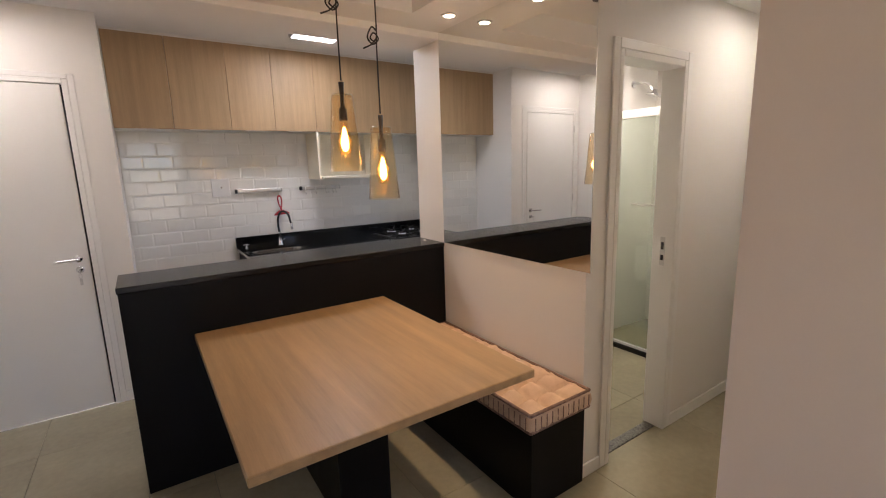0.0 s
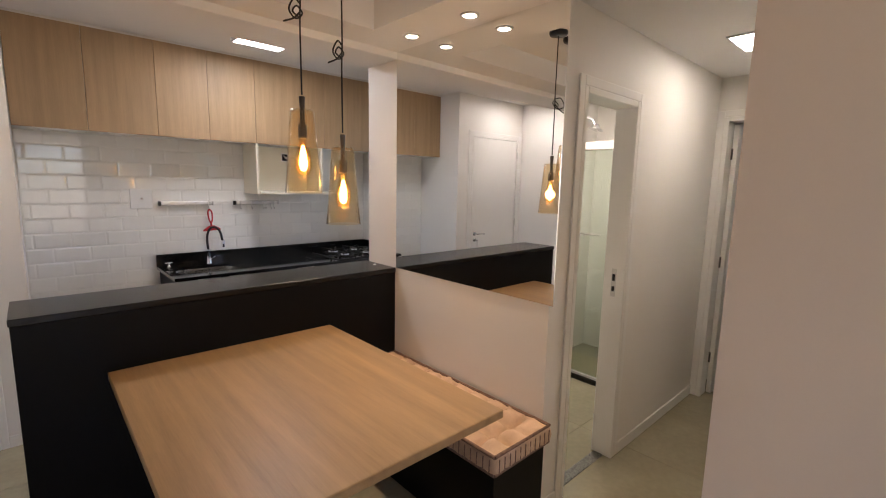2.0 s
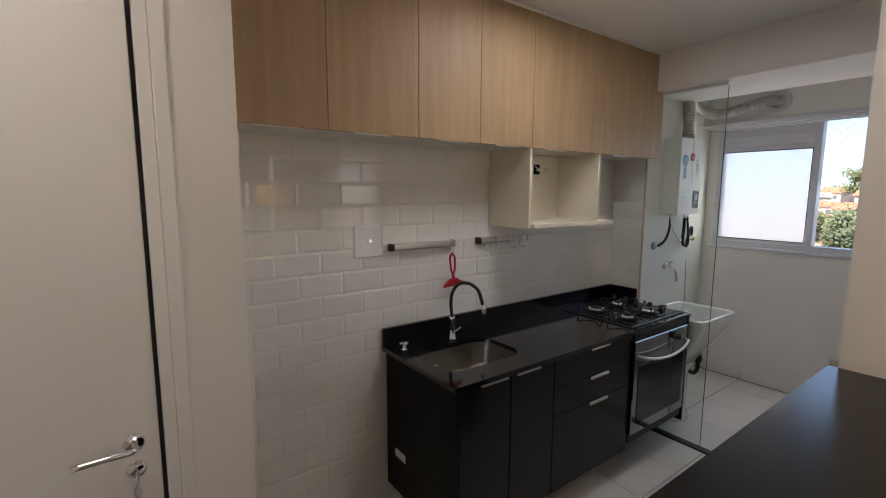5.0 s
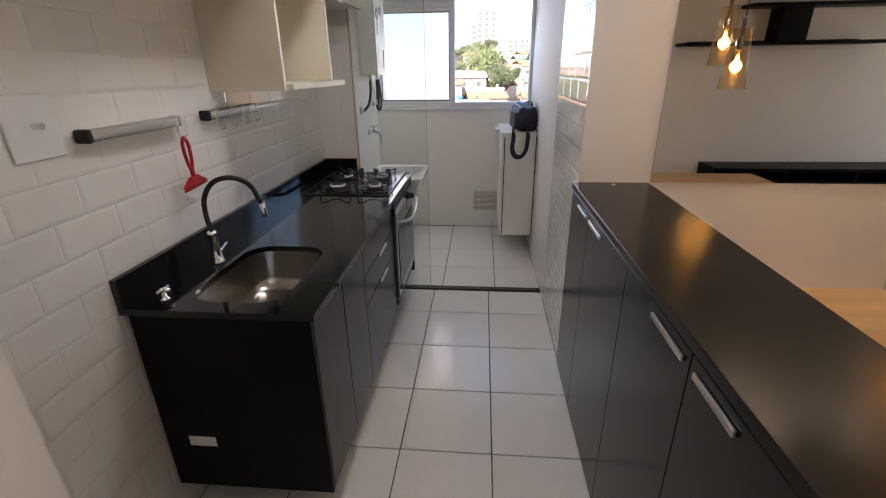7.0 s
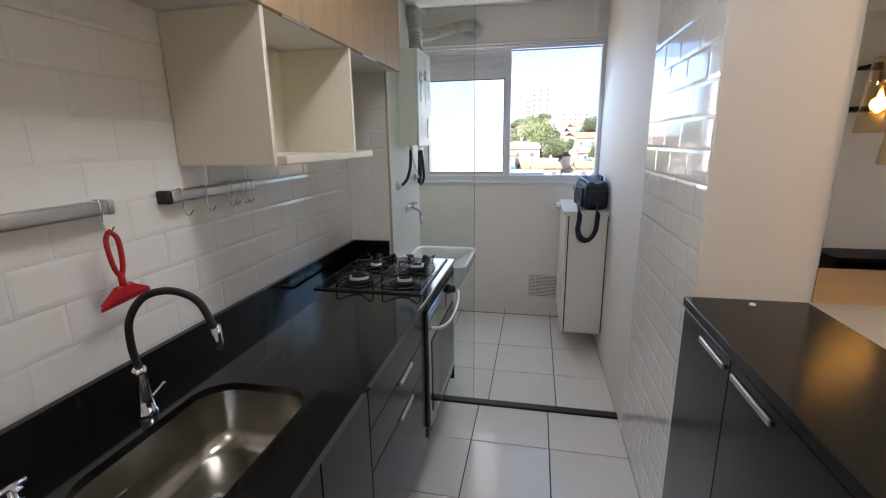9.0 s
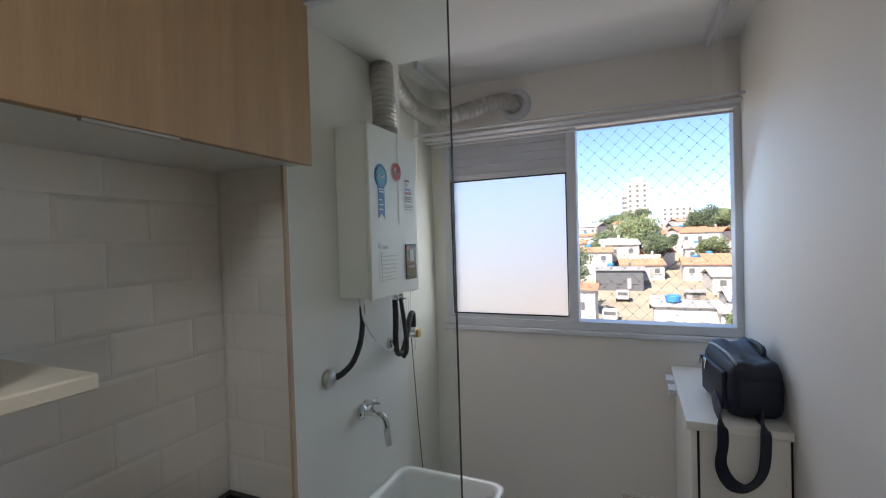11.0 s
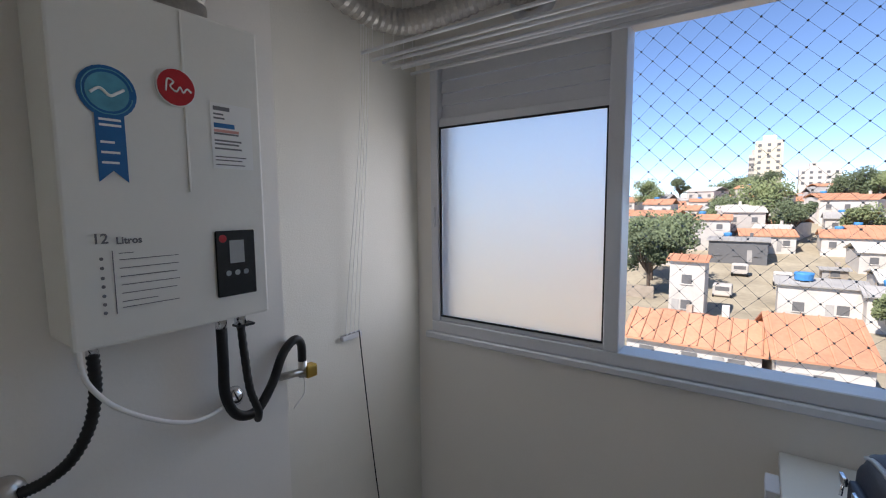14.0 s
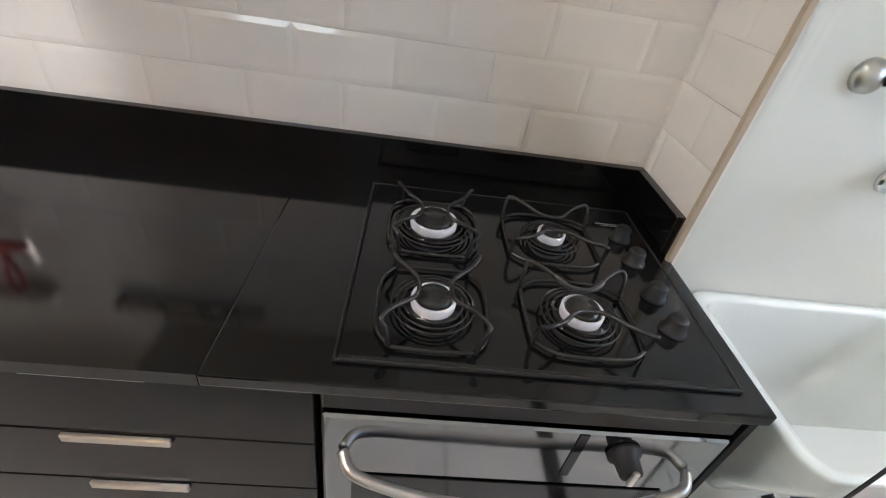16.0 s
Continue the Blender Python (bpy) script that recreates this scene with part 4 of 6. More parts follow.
part("tag", slab(-0.9752, -0.9742, -0.19, -0.095, 0.352, 0.392, 0), PAPER, eq, "small white socket plate")

ov = thing("oven", (0.59, -0.3, 0.2), "built-in black and steel oven with a bowed handle", "oven")
part("body", slab(0.283, 0.898, -0.570, -0.012, 0.20, 0.8675, 0.002), BLACKMETAL, ov, "black oven body")
part("control_panel", slab(0.290, 0.893, -0.592, -0.5705, 0.826, 0.866, 0.003), BLACKMETAL, ov, "black vent strip")
dd = part("door", slab(0.290, 0.893, -0.598, -0.5705, 0.26, 0.820, 0.004), MIRRORSTEEL, ov, "mirror steel door")
part("door_glass", slab(0.335, 0.848, -0.6012, -0.5985, 0.32, 0.67, 0.002), SCREEN, dd, "dark oven window")
part("handle", join(tube([(0.32, -0.60, 0.735), (0.345, -0.632, 0.728), (0.45, -0.648, 0.705), (0.59, -0.652, 0.695), (0.73, -0.648, 0.705), (0.835, -0.632, 0.728), (0.86, -0.60, 0.735)], 0.0085, 12)), STEEL, dd, "bowed silver handle", True)
part("knob", join(lathe([(0, 0), (0.026, 0), (0.026, 0.006), (0.019, 0.012), (0.017, 0.035), (0, 0.036)], 20, pose(0.74, -0.5985, 0.775, 90))), BLACKRUB, ov, "black control knob", True)
part("knob_bar", slab(0.735, 0.745, -0.642, -0.635, 0.758, 0.792, 0.002), STEEL, ov, "steel knob grip")
part("label_strip", slab(0.66, 0.675, -0.5995, -0.5985, 0.70, 0.815, 0), SCREEN, ov, "dark printed strip")
part("foot_rail", slab(0.290, 0.893, -0.585, -0.5705, 0.205, 0.255, 0.003), BLACKMETAL, ov, "black lower rail")
fl = thing("filler_panel", (0.91, -0.3, 0.0), "black side panel beside the oven", "panel")
part("board", slab(0.900, 0.914, -0.594, -0.012, 0.165, 0.8675, 0.001), BLACKMDF, fl)

hb = thing("cooktop", (0.59, -0.32, 0.89), "black glass gas cooktop with four burners", "cooktop")
part("glass_plate", slab(0.304, 0.884, -0.560, -0.075, 0.8905, 0.8985, 0.003), SCREEN, hb, "black tempered glass")
part("rim", join(slab(0.299, 0.3035, -0.565, -0.07, 0.8905, 0.897, 0.001), slab(0.8845, 0.889, -0.565, -0.07, 0.8905, 0.897, 0.001), slab(0.3035, 0.8845, -0.565, -0.5605, 0.8905, 0.897, 0.001), slab(0.3035, 0.8845, -0.0745, -0.07, 0.8905, 0.897, 0.001)), BLACKMETAL, hb, "thin black rim")
for bx_, by_, br in ((0.432, -0.235, 0.044), (0.432, -0.455, 0.034), (0.664, -0.235, 0.027), (0.668, -0.450, 0.034)):
    bu = part("burner", lathe([(0, 0.010), (br * 1.25, 0.010), (br * 1.3, 0.004), (br * 1.2, 0.0), (0, 0.0)], 28, pose(bx_, by_, 0.8987)), IRON, hb, "dark burner bowl", True)
    part("burner_ring", lathe([(br, 0.010), (br * 1.02, 0.024), (br * 0.9, 0.026), (br * 0.85, 0.010), (br, 0.010)], 28, pose(bx_, by_, 0.8987)), ALU, bu, "aluminium flame ring", True)
    part("burner_cap", lathe([(0, 0.033), (br * 0.7, 0.032), (br * 0.82, 0.026), (br * 0.8, 0.022), (0, 0.022)], 28, pose(bx_, by_, 0.8987)), IRON, bu, "black enamel cap", True)
    ring = [tube([(bx_ + rr * math.cos(2 * math.pi * k / 24), by_ + rr * math.sin(2 * math.pi * k / 24), 0.9105 + 0.002 * q) for k in range(25)], 0.0021, 6, smooth=False) for q, rr in enumerate((br + 0.030, br + 0.021, br + 0.012))]
    part("drip_ring", join(*ring), IRON, bu, "shiny stepped burner rings", True)
    g = []
    R, zt, zb = 0.088, 0.950, 0.902
    turn = 0 if bx_ > 0.6 else 90
    gm = pose(bx_, by_, 0, 0, 0, turn)
    for q in (-1, 1):
        g.append(moved(tube([(-R, q * 0.060, zb), (-R * 0.99, q * 0.066, zt - 0.012), (-R * 0.90, q * 0.074, zt), (-0.052, q * 0.058, zt - 0.003), (-0.024, q * 0.030, zt - 0.007), (0.0, q * 0.024, zt - 0.008),
                             (0.024, q * 0.030, zt - 0.007), (0.052, q * 0.058, zt - 0.003), (R * 0.90, q * 0.074, zt), (R * 0.99, q * 0.066, zt - 0.012), (R, q * 0.060, zb)], 0.0038, 8, 5), gm))
        g.append(moved(tube([(q * R, -0.060, zb + 0.004), (q * R * 1.02, -0.02, zb + 0.003), (q * R * 1.02, 0.02, zb + 0.003), (q * R, 0.060, zb + 0.004)], 0.0034, 8, 4), gm))
        g.append(moved(tube([(-R, q * 0.060, zb + 0.004), (-0.05, q * 0.082, zb + 0.004), (0.05, q * 0.082, zb + 0.004), (R, q * 0.060, zb + 0.004)], 0.0034, 8, 4), gm))
    part("grate", join(*g), IRON, hb, "black bent wire pan support", True)
for ky in (-0.195, -0.275, -0.375, -0.455):
    k = part("knob", lathe([(0, 0), (0.022, 0), (0.022, 0.004), (0.018, 0.006), (0.016, 0.026), (0.013, 0.03), (0, 0.03)], 20, pose(0.826, ky, 0.8987)), BLACKRUB, hb, "black burner knob", True)
part("print", join(slab(0.79, 0.86, -0.142, -0.139, 0.8986, 0.8989, 0), slab(0.80, 0.85, -0.148, -0.146, 0.8986, 0.8989, 0)), LCD, hb, "thin printed line")

uc = [(-1.735, -1.368), (-1.367, -0.975), (-0.974, -0.638), (-0.637, -0.291), (-0.290, 0.317), (0.318, 0.943)]
for i, (a, b) in enumerate(uc):
    u = thing("wall_cabinet", ((a + b) / 2, -0.16, 1.88), "oak laminate wall cabinet with a plain door", "cabinet", "oak wall cabinets")
    part("body", slab(a + 0.0005, b - 0.0005, -0.298, -0.002, 1.882, 2.527, 0.001), WHITEMDF, u, "white carcass")
    d = part("door", slab(a + 0.0007, b - 0.0007, -0.317, -0.2985, 1.878, 2.527, 0.0015), OAK, u, "oak laminate door")
    part("edge_handle", slab(a + 0.10, a + 0.10 + min(0.16, (b - a) * 0.5), -0.3155, -0.303, 1.872, 1.8778, 0.001), STEEL, d, "thin steel edge pull")

hd = thing("open_shelf_box", (0.0, -0.16, 1.46), "open cream niche hung under the oak cabinets", "shelf box")
part("side", slab(-0.295, -0.277, -0.310, -0.002, 1.467, 1.877, 0.001), CREAMMDF, hd, "cream side panel")
part("side", slab(0.282, 0.300, -0.310, -0.002, 1.4925, 1.877, 0.001), CREAMMDF, hd, "cream side panel")
part("back", slab(-0.2765, 0.2815, -0.018, -0.002, 1.4925, 1.877, 0.001), CREAMMDF, hd, "cream back panel")
part("bottom", slab(-0.2765, 0.415, -0.338, -0.002, 1.467, 1.492, 0.003), CREAMMDF, hd, "thick cream shelf board")
part("shelf_block", slab(0.150, 0.205, -0.030, -0.0185, 1.785, 1.805, 0.002), CREAMMDF, hd, "small cream batten")
s = thing("socket_outlet", (0.07, -0.02, 1.79), "open black socket hole in the white niche", "socket", "wall sockets")
part("plate", slab(0.035, 0.105, -0.0215, -0.0185, 1.755, 1.83, 0.002), PAPER, s, "white plate")
part("socket", slab(0.043, 0.097, -0.0235, -0.022, 1.763, 1.822, 0.001), SCREEN, s, "black open box")
part("plug", join(slab(0.066, 0.086, -0.048, -0.024, 1.782, 1.798, 0.003), rod((0.052, -0.026, 1.812), (0.072, -0.040, 1.792), 0.004, 8)), PAPER, s, "loose white connector")
s = thing("socket_outlet", (-1.06, -0.01, 1.42), "white double plate with a small tap on the tiles", "socket", "wall sockets")
part("plate", slab(-1.132, -0.99, -0.0065, -0.0005, 1.345, 1.498, 0.003), CERAMIC, s, "white blank plate")
part("nipple", rod((-1.06, -0.007, 1.425), (-1.06, -0.03, 1.425), 0.008, 10), CHROME, s, "small chrome plug")


def rail(x0, x1, hooks, label):
    s = thing("utensil_rail", ((x0 + x1) / 2, -0.03, 1.385), label, "utensil rail", "steel utensil rails")
    part("bar", slab(x0 + 0.018, x1 - 0.018, -0.040, -0.012, 1.368, 1.402, 0.008, 3), STEEL, s, "satin steel bar", True)
    part("end_cap", slab(x0, x0 + 0.0175, -0.041, -0.0005, 1.3665, 1.4035, 0.006, 2), BLACKRUB, s, "black end cap", True)
    part("end_cap", slab(x1 - 0.0175, x1, -0.041, -0.0005, 1.367, 1.403, 0.006, 2), STEEL, s, "steel end cap", True)
    for hx in hooks:
        part("hook", tube([(hx, -0.03, 1.406), (hx, -0.046, 1.404), (hx, -0.047, 1.375), (hx, -0.045, 1.35), (hx, -0.058, 1.33), (hx, -0.075, 1.345)], 0.0022, 6, 5), CHROME, s, "steel S hook", True)


rail(-0.955, -0.555, (-0.60,), "satin steel utensil rail on the tiles")
rail(-0.395, 0.0, (-0.35, -0.255, -0.155, -0.135, -0.085, -0.06), "satin steel rail with hanging hooks")
s = thing("squeegee", (-0.60, -0.06, 1.2), "red silicone squeegee hanging on the rail", "squeegee")
tilt = pose(-0.60, -0.06, 1.335) @ pose(0, 0, 0, 0, -4, 0) @ pose(0.60, 0.06, -1.335)
part("loop", moved(tube([(-0.602, -0.06, 1.335), (-0.585, -0.06, 1.31), (-0.588, -0.06, 1.25), (-0.60, -0.06, 1.225), (-0.612, -0.06, 1.25), (-0.615, -0.06, 1.31), (-0.602, -0.06, 1.335)], 0.006, 8, 6), tilt), RED, s, "red loop handle", True)
part("neck", moved(rod((-0.60, -0.06, 1.228), (-0.60, -0.06, 1.19), 0.008, 10), tilt), RED, s, "red neck", True)
bm = slab(-0.665, -0.535, -0.068, -0.052, 1.168, 1.185, 0.003)
for v in bm.verts:
    if v.co.z > 1.175:
        v.co.x = -0.60 + (v.co.x + 0.60) * 0.35
        v.co.z += 0.015
part("wiper_head", moved(bm, tilt), RED, s, "red wedge head")
part("blade", moved(slab(-0.668, -0.532, -0.0615, -0.0585, 1.158, 1.1678, 0.0005), tilt), RED, s, "thin red rubber lip")

# ---- laundry ----
he = thing("water_heater", (1.30, -0.3, 1.50), "white gas water heater with stickers and a display", "water heater")
HX0, HX1, HY, HZ0, HZ1 = 1.146, 1.458, -0.356, 1.500, 2.035
part("case", slab(HX0, HX1, HY + 0.012, -0.2355, HZ0 + 0.005, HZ1 - 0.002, 0.006, 2), WHITEMDF, he, "white steel case")
part("ridge", slab(1.3195, 1.3235, HY - 0.0022, HY - 0.0002, 1.735, HZ1 - 0.006, 0.0008), WHITEMDF, he, "raised white ridge")
part("front_cover", slab(HX0 - 0.002, HX1 + 0.002, HY, HY + 0.0118, HZ0, HZ1, 0.005, 2), WHITEMDF, he, "white front cover")
F = HY - 0.0008


def disc(name, x, z, r, material, label, d=0.0006):
    return part(name, lathe([(0, 0), (r, 0), (r, d), (0, d)], 28, pose(x, F, z, 90)), material, he, label)


disc("badge", 1.212, 1.880, 0.038, BLUE, "round blue sticker")
disc("badge_disc", 1.212, 1.880, 0.028, TEAL, "light blue disc", 0.0012)
rb = bmesh.new()
vs = [rb.verts.new((1.212 + a, F + dy, z - 0.010)) for dy in (0, -0.0008) for a, z in ((-0.019, 1.865), (0.019, 1.865), (0.019, 1.758), (0.0, 1.775), (-0.019, 1.758))]
rb.faces.new(vs[:5])
rb.faces.new(vs[5:][::-1])
for i in range(5):
    rb.faces.new((vs[i], vs[(i + 1) % 5], vs[5 + (i + 1) % 5], vs[5 + i]))
bmesh.ops.recalc_face_normals(rb, faces=rb.faces[:])
part("ribbon", rb, BLUE, he, "blue ribbon sticker")
for z, w in ((1.848, 0.028), (1.84, 0.028), (1.815, 0.018), (1.80, 0.024), (1.785, 0.022)):
    part("ribbon_print", slab(1.198, 1.198 + w, F - 0.0015, F - 0.0009, z - 0.010, z - 0.0065, 0), PAPER, he, "pale sticker line")
part("badge_ring", tube([(1.212 + 0.0325 * math.cos(2 * math.pi * k / 32), F - 0.0012, 1.880 + 0.0325 * math.sin(2 * math.pi * k / 32)) for k in range(33) if k % 8], 0.0009, 5, smooth=False), TEAL, he, "pale lettering ring")
disc("logo_rim", 1.308, 1.905, 0.031, PAPER, "white badge rim", 0.003)
disc("logo_badge", 1.308, 1.905, 0.029, RED, "round red logo badge", 0.004)
part("logo_mark", tube([(1.291, F - 0.0048, 1.897), (1.294, F - 0.0048, 1.916), (1.303, F - 0.0048, 1.913), (1.298, F - 0.0048, 1.905), (1.307, F - 0.0048, 1.898), (1.313, F - 0.0048, 1.906), (1.318, F - 0.0048, 1.898), (1.324, F - 0.0048, 1.905), (1.331, F - 0.0048, 1.900)], 0.0014, 6, 6), PAPER, he, "pale curled mark")
part("badge_wave", tube([(1.190, F - 0.0016, 1.876), (1.202, F - 0.0016, 1.884), (1.214, F - 0.0016, 1.875), (1.224, F - 0.0016, 1.880), (1.233, F - 0.0016, 1.886)], 0.0022, 6, 6), PAPER, he, "pale wave")
part("energy_label", slab(1.363, 1.440, F - 0.0004, F, 1.778, 1.893, 0), PAPER, he, "white printed label")
for z, w, h in ((1.88, 0.03, 0.007), (1.872, 0.018, 0.003), (1.865, 0.02, 0.003), (1.838, 0.045, 0.003), (1.826, 0.05, 0.003), (1.82, 0.045, 0.003), (1.812, 0.05, 0.003), (1.798, 0.058, 0.002), (1.792, 0.05, 0.002), (1.784, 0.055, 0.002)):
    part("label_print", slab(1.368, 1.368 + w, F - 0.0009, F - 0.0005, z, z + h, 0), INK, he, "line of fine print")
part("label_print", slab(1.368, 1.406, F - 0.0009, F - 0.0005, 1.850, 1.858, 0), BLUE, he, "blue bar")
part("label_print", slab(1.368, 1.414, F - 0.0009, F - 0.0005, 1.842, 1.847, 0), PINKINK, he, "pink bar")
part("display", slab(1.357, 1.433, F - 0.004, F, 1.545, 1.666, 0.003), SCREEN, he, "dark control panel")
part("display_lcd", slab(1.382, 1.410, F - 0.0048, F - 0.0041, 1.606, 1.648, 0), LCD, he, "grey digit display")
disc("display_button", 1.370, 1.652, 0.007, RED, "red button", 0.005)
for bxx in (1.378, 1.395, 1.412):
    disc("display_button", bxx, 1.588, 0.005, LCD, "small round button", 0.005)


def words(text, x, z, size, parent):
    cu = bpy.data.curves.new("lettering", "FONT")
    cu.body, cu.size, cu.offset = text, size, 0.0004
    tmp = bpy.data.objects.new("lettering", cu)
    me = bpy.data.meshes.new_from_object(tmp)
    me.transform(pose(x, F - 0.0008, z, 90))
    me.materials.append(INK)
    bpy.data.objects.remove(tmp)
    ob = new("lettering", me)
    ob.parent, ob.matrix_parent_inverse = parent, parent.matrix_world.inverted()
    ob["label"] = "printed dark lettering"


words("12", 1.177, 1.657, 0.021, he)
words("Litros", 1.207, 1.655, 0.015, he)
for z, w in ((1.640, 0.02), (1.630, 0.085), (1.617, 0.085), (1.604, 0.082), (1.591, 0.085), (1.578, 0.08), (1.565, 0.05), (1.556, 0.082)):
    part("label_print", slab(1.210, 1.210 + w, F - 0.0006, F, z, z + 0.0011, 0), INK, he, "line of fine print")
part("label_print", slab(1.2010, 1.2022, F - 0.0006, F, 1.548, 1.645, 0), INK, he, "thin upright line")
for z in (1.634, 1.62, 1.605, 1.592, 1.578, 1.565, 1.552):
    disc("icon", 1.187, z, 0.0026, INK, "tiny icon")
part("flue_collar", lathe([(0.045, 0), (0.045, 0.03), (0.041, 0.03), (0.041, 0), (0.045, 0)], 24, pose(1.35, -0.295, 2.034)), ALUFOIL, he, "metal flue collar", True)
for px in (1.395, 1.435):
    part("pipe_stub", rod((px, -0.29, 1.506), (px, -0.29, 1.470), 0.011, 12), CHROME, he, "threaded pipe stub", True)
part("pipe_stub", rod((1.185, -0.29, 1.506), (1.185, -0.29, 1.475), 0.009, 12), CHROME, he, "threaded pipe stub", True)
part("bracket", slab(1.425, 1.462, -0.30, -0.275, 1.464, 1.469, 0.001), BLACKMETAL, he, "small black bracket")

dc = thing("flue_duct", (1.36, -0.29, 2.06), "crumpled aluminium flexible flue duct under the ceiling", "duct")
part("hose", tube([(1.35, -0.295, 2.05), (1.36, -0.29, 2.15), (1.40, -0.26, 2.30), (1.52, -0.20, 2.42), (1.72, -0.12, 2.385), (1.96, -0.10, 2.325), (2.12, -0.16, 2.305), (2.21, -0.30, 2.345), (2.28, -0.45, 2.39), (2.385, -0.50, 2.39)], 0.038, 18, 14, 0.0045), ALUFOIL, dc, "corrugated foil hose")
part("wall_flange", lathe([(0.047, 0), (0.085, 0), (0.085, 0.006), (0.05, 0.014), (0.047, 0)], 28, pose(2.389, -0.50, 2.39, 0, -90)), ALU, dc, "round wall flange", True)

hs = thing("gas_hose", (1.40, -0.28, 1.28), "black flexible hoses looping below the heater", "hose")
part("hose", tube([(1.395, -0.29, 1.472), (1.395, -0.29, 1.40), (1.398, -0.285, 1.33), (1.425, -0.275, 1.275), (1.47, -0.27, 1.262), (1.515, -0.265, 1.305), (1.55, -0.26, 1.365), (1.585, -0.255, 1.39), (1.609, -0.25, 1.375), (1.613, -0.247, 1.325)], 0.0105, 10, 8), BLACKRUB, hs, "black rubber hose", True)
part("hose", tube([(1.435, -0.29, 1.472), (1.435, -0.30, 1.40), (1.44, -0.305, 1.33), (1.462, -0.295, 1.275), (1.472, -0.275, 1.245)], 0.0075, 10, 8, 0.001), BLACKRUB, hs, "braided hose", True)
part("wall_outlet", lathe([(0, 0), (0.022, 0), (0.02, 0.012), (0.01, 0.02), (0, 0.02)], 18, pose(1.44, -0.2355, 1.30, 90)), CHROME, hs, "chrome wall outlet", True)
vv = thing("gas_valve", (1.60, -0.24, 1.30), "yellow-handled brass gas valve", "valve")
part("body", join(rod((1.555, -0.236, 1.303), (1.615, -0.25, 1.303), 0.009, 12), rod((1.613, -0.247, 1.33), (1.613, -0.247, 1.29), 0.011, 12)), STEEL, vv, "steel valve body", True)
part("handle", slab(1.616, 1.646, -0.264, -0.238, 1.285, 1.317, 0.005, 2), BRASS, vv, "yellow valve handle")
part("wire", tube([(1.615, -0.25, 1.29), (1.61, -0.255, 1.25), (1.575, -0.26, 1.225)], 0.0018, 6), PAPER, vv, "thin grey wire")
pc = thing("power_cable", (1.16, -0.3, 1.3), "white cable hanging below the water heater", "cable")
part("cable", tube([(1.163, -0.305, 1.503), (1.166, -0.307, 1.452), (1.180, -0.310, 1.418), (1.207, -0.310, 1.383), (1.259, -0.307, 1.341), (1.318, -0.300, 1.309), (1.366, -0.290, 1.302), (1.42, -0.262, 1.302), (1.44, -0.245, 1.300)], 0.0042, 8), PAPER, pc, "white cable", True)
ch = thing("water_hose", (1.12, -0.26, 1.25), "black corrugated hose from heater to wall flange", "hose")
part("hose", tube([(1.185, -0.29, 1.477), (1.185, -0.29, 1.42), (1.175, -0.285, 1.36), (1.15, -0.275, 1.31), (1.118, -0.262, 1.285), (1.088, -0.255, 1.278)], 0.0078, 12, 12, 0.0022), BLACKRUB, ch, "black corrugated hose", True)
part("flange", lathe([(0, 0), (0.028, 0), (0.026, 0.012), (0.014, 0.022), (0, 0.024)], 20, pose(1.075, -0.2355, 1.278, 90)), STEEL, ch, "chrome wall flange", True)

tk = thing("laundry_tank", (1.245, -0.45, 0), "white ceramic laundry tank on a pedestal", "laundry sink")


def basin(x0, x1, y0, y1, z1):
    bm = bmesh.new()
    outer = rounded(x0, x1, y0, y1, 0.05, 4)
    n = len(outer)
    cx, cy = (x0 + x1) / 2, (y0 + y1) / 2
    rings = []

    def ring(s, z, dx=0.0, dy=0.0, slope=0.0):
        rings.append([bm.verts.new((cx + dx + (x - cx) * s, cy + dy + (y - cy) * s, z + slope * (y - cy))) for x, y in outer])

    ring(0.45, 0.43, 0, 0.07)
    ring(0.58, 0.52, 0, 0.06)
    ring(0.82, 0.67, 0, 0.018)
    ring(0.93, 0.745, 0, 0.002)
    ring(0.965, z1 - 0.055)
    ring(0.985, z1 - 0.012)
    ring(1.0, z1 - 0.004)
    ring(0.985, z1)
    ring(0.90, z1 - 0.002)
    ring(0.875, z1 - 0.012)
    ring(0.83, z1 - 0.08, 0, 0.005)
    ring(0.72, 0.66, 0, 0.03)
    ring(0.5, 0.575, 0, 0.06)
    ring(0.06, 0.565, 0, 0.08)
    for a, b in zip(rings, rings[1:]):
        for i in range(n):
            bm.faces.new((a[i], a[(i + 1) % n], b[(i + 1) % n], b[i]))
    bm.faces.new(rings[0][::-1])
    bm.faces.new(rings[-1])
    bmesh.ops.recalc_face_normals(bm, faces=bm.faces[:])
    return bm


part("basin", basin(0.985, 1.503, -0.652, -0.237, 0.822), CERAMIC, tk, "deep white ceramic basin", True)
rb = bmesh.new()
vs = [rb.verts.new(q) for q in ((1.014, -0.634, 0.8095), (1.474, -0.634, 0.8095), (1.446, -0.495, 0.728), (1.042, -0.495, 0.728), (1.05, -0.57, 0.66), (1.44, -0.57, 0.66), (1.42, -0.505, 0.62), (1.07, -0.505, 0.62))]
for f in ((0, 1, 2, 3), (4, 7, 6, 5), (0, 4, 5, 1), (3, 2, 6, 7), (0, 3, 7, 4), (1, 5, 6, 2)):
    rb.faces.new([vs[i] for i in f])
bmesh.ops.recalc_face_normals(rb, faces=rb.faces[:])
part("washboard", rb, CERAMIC, tk, "sloping washboard")
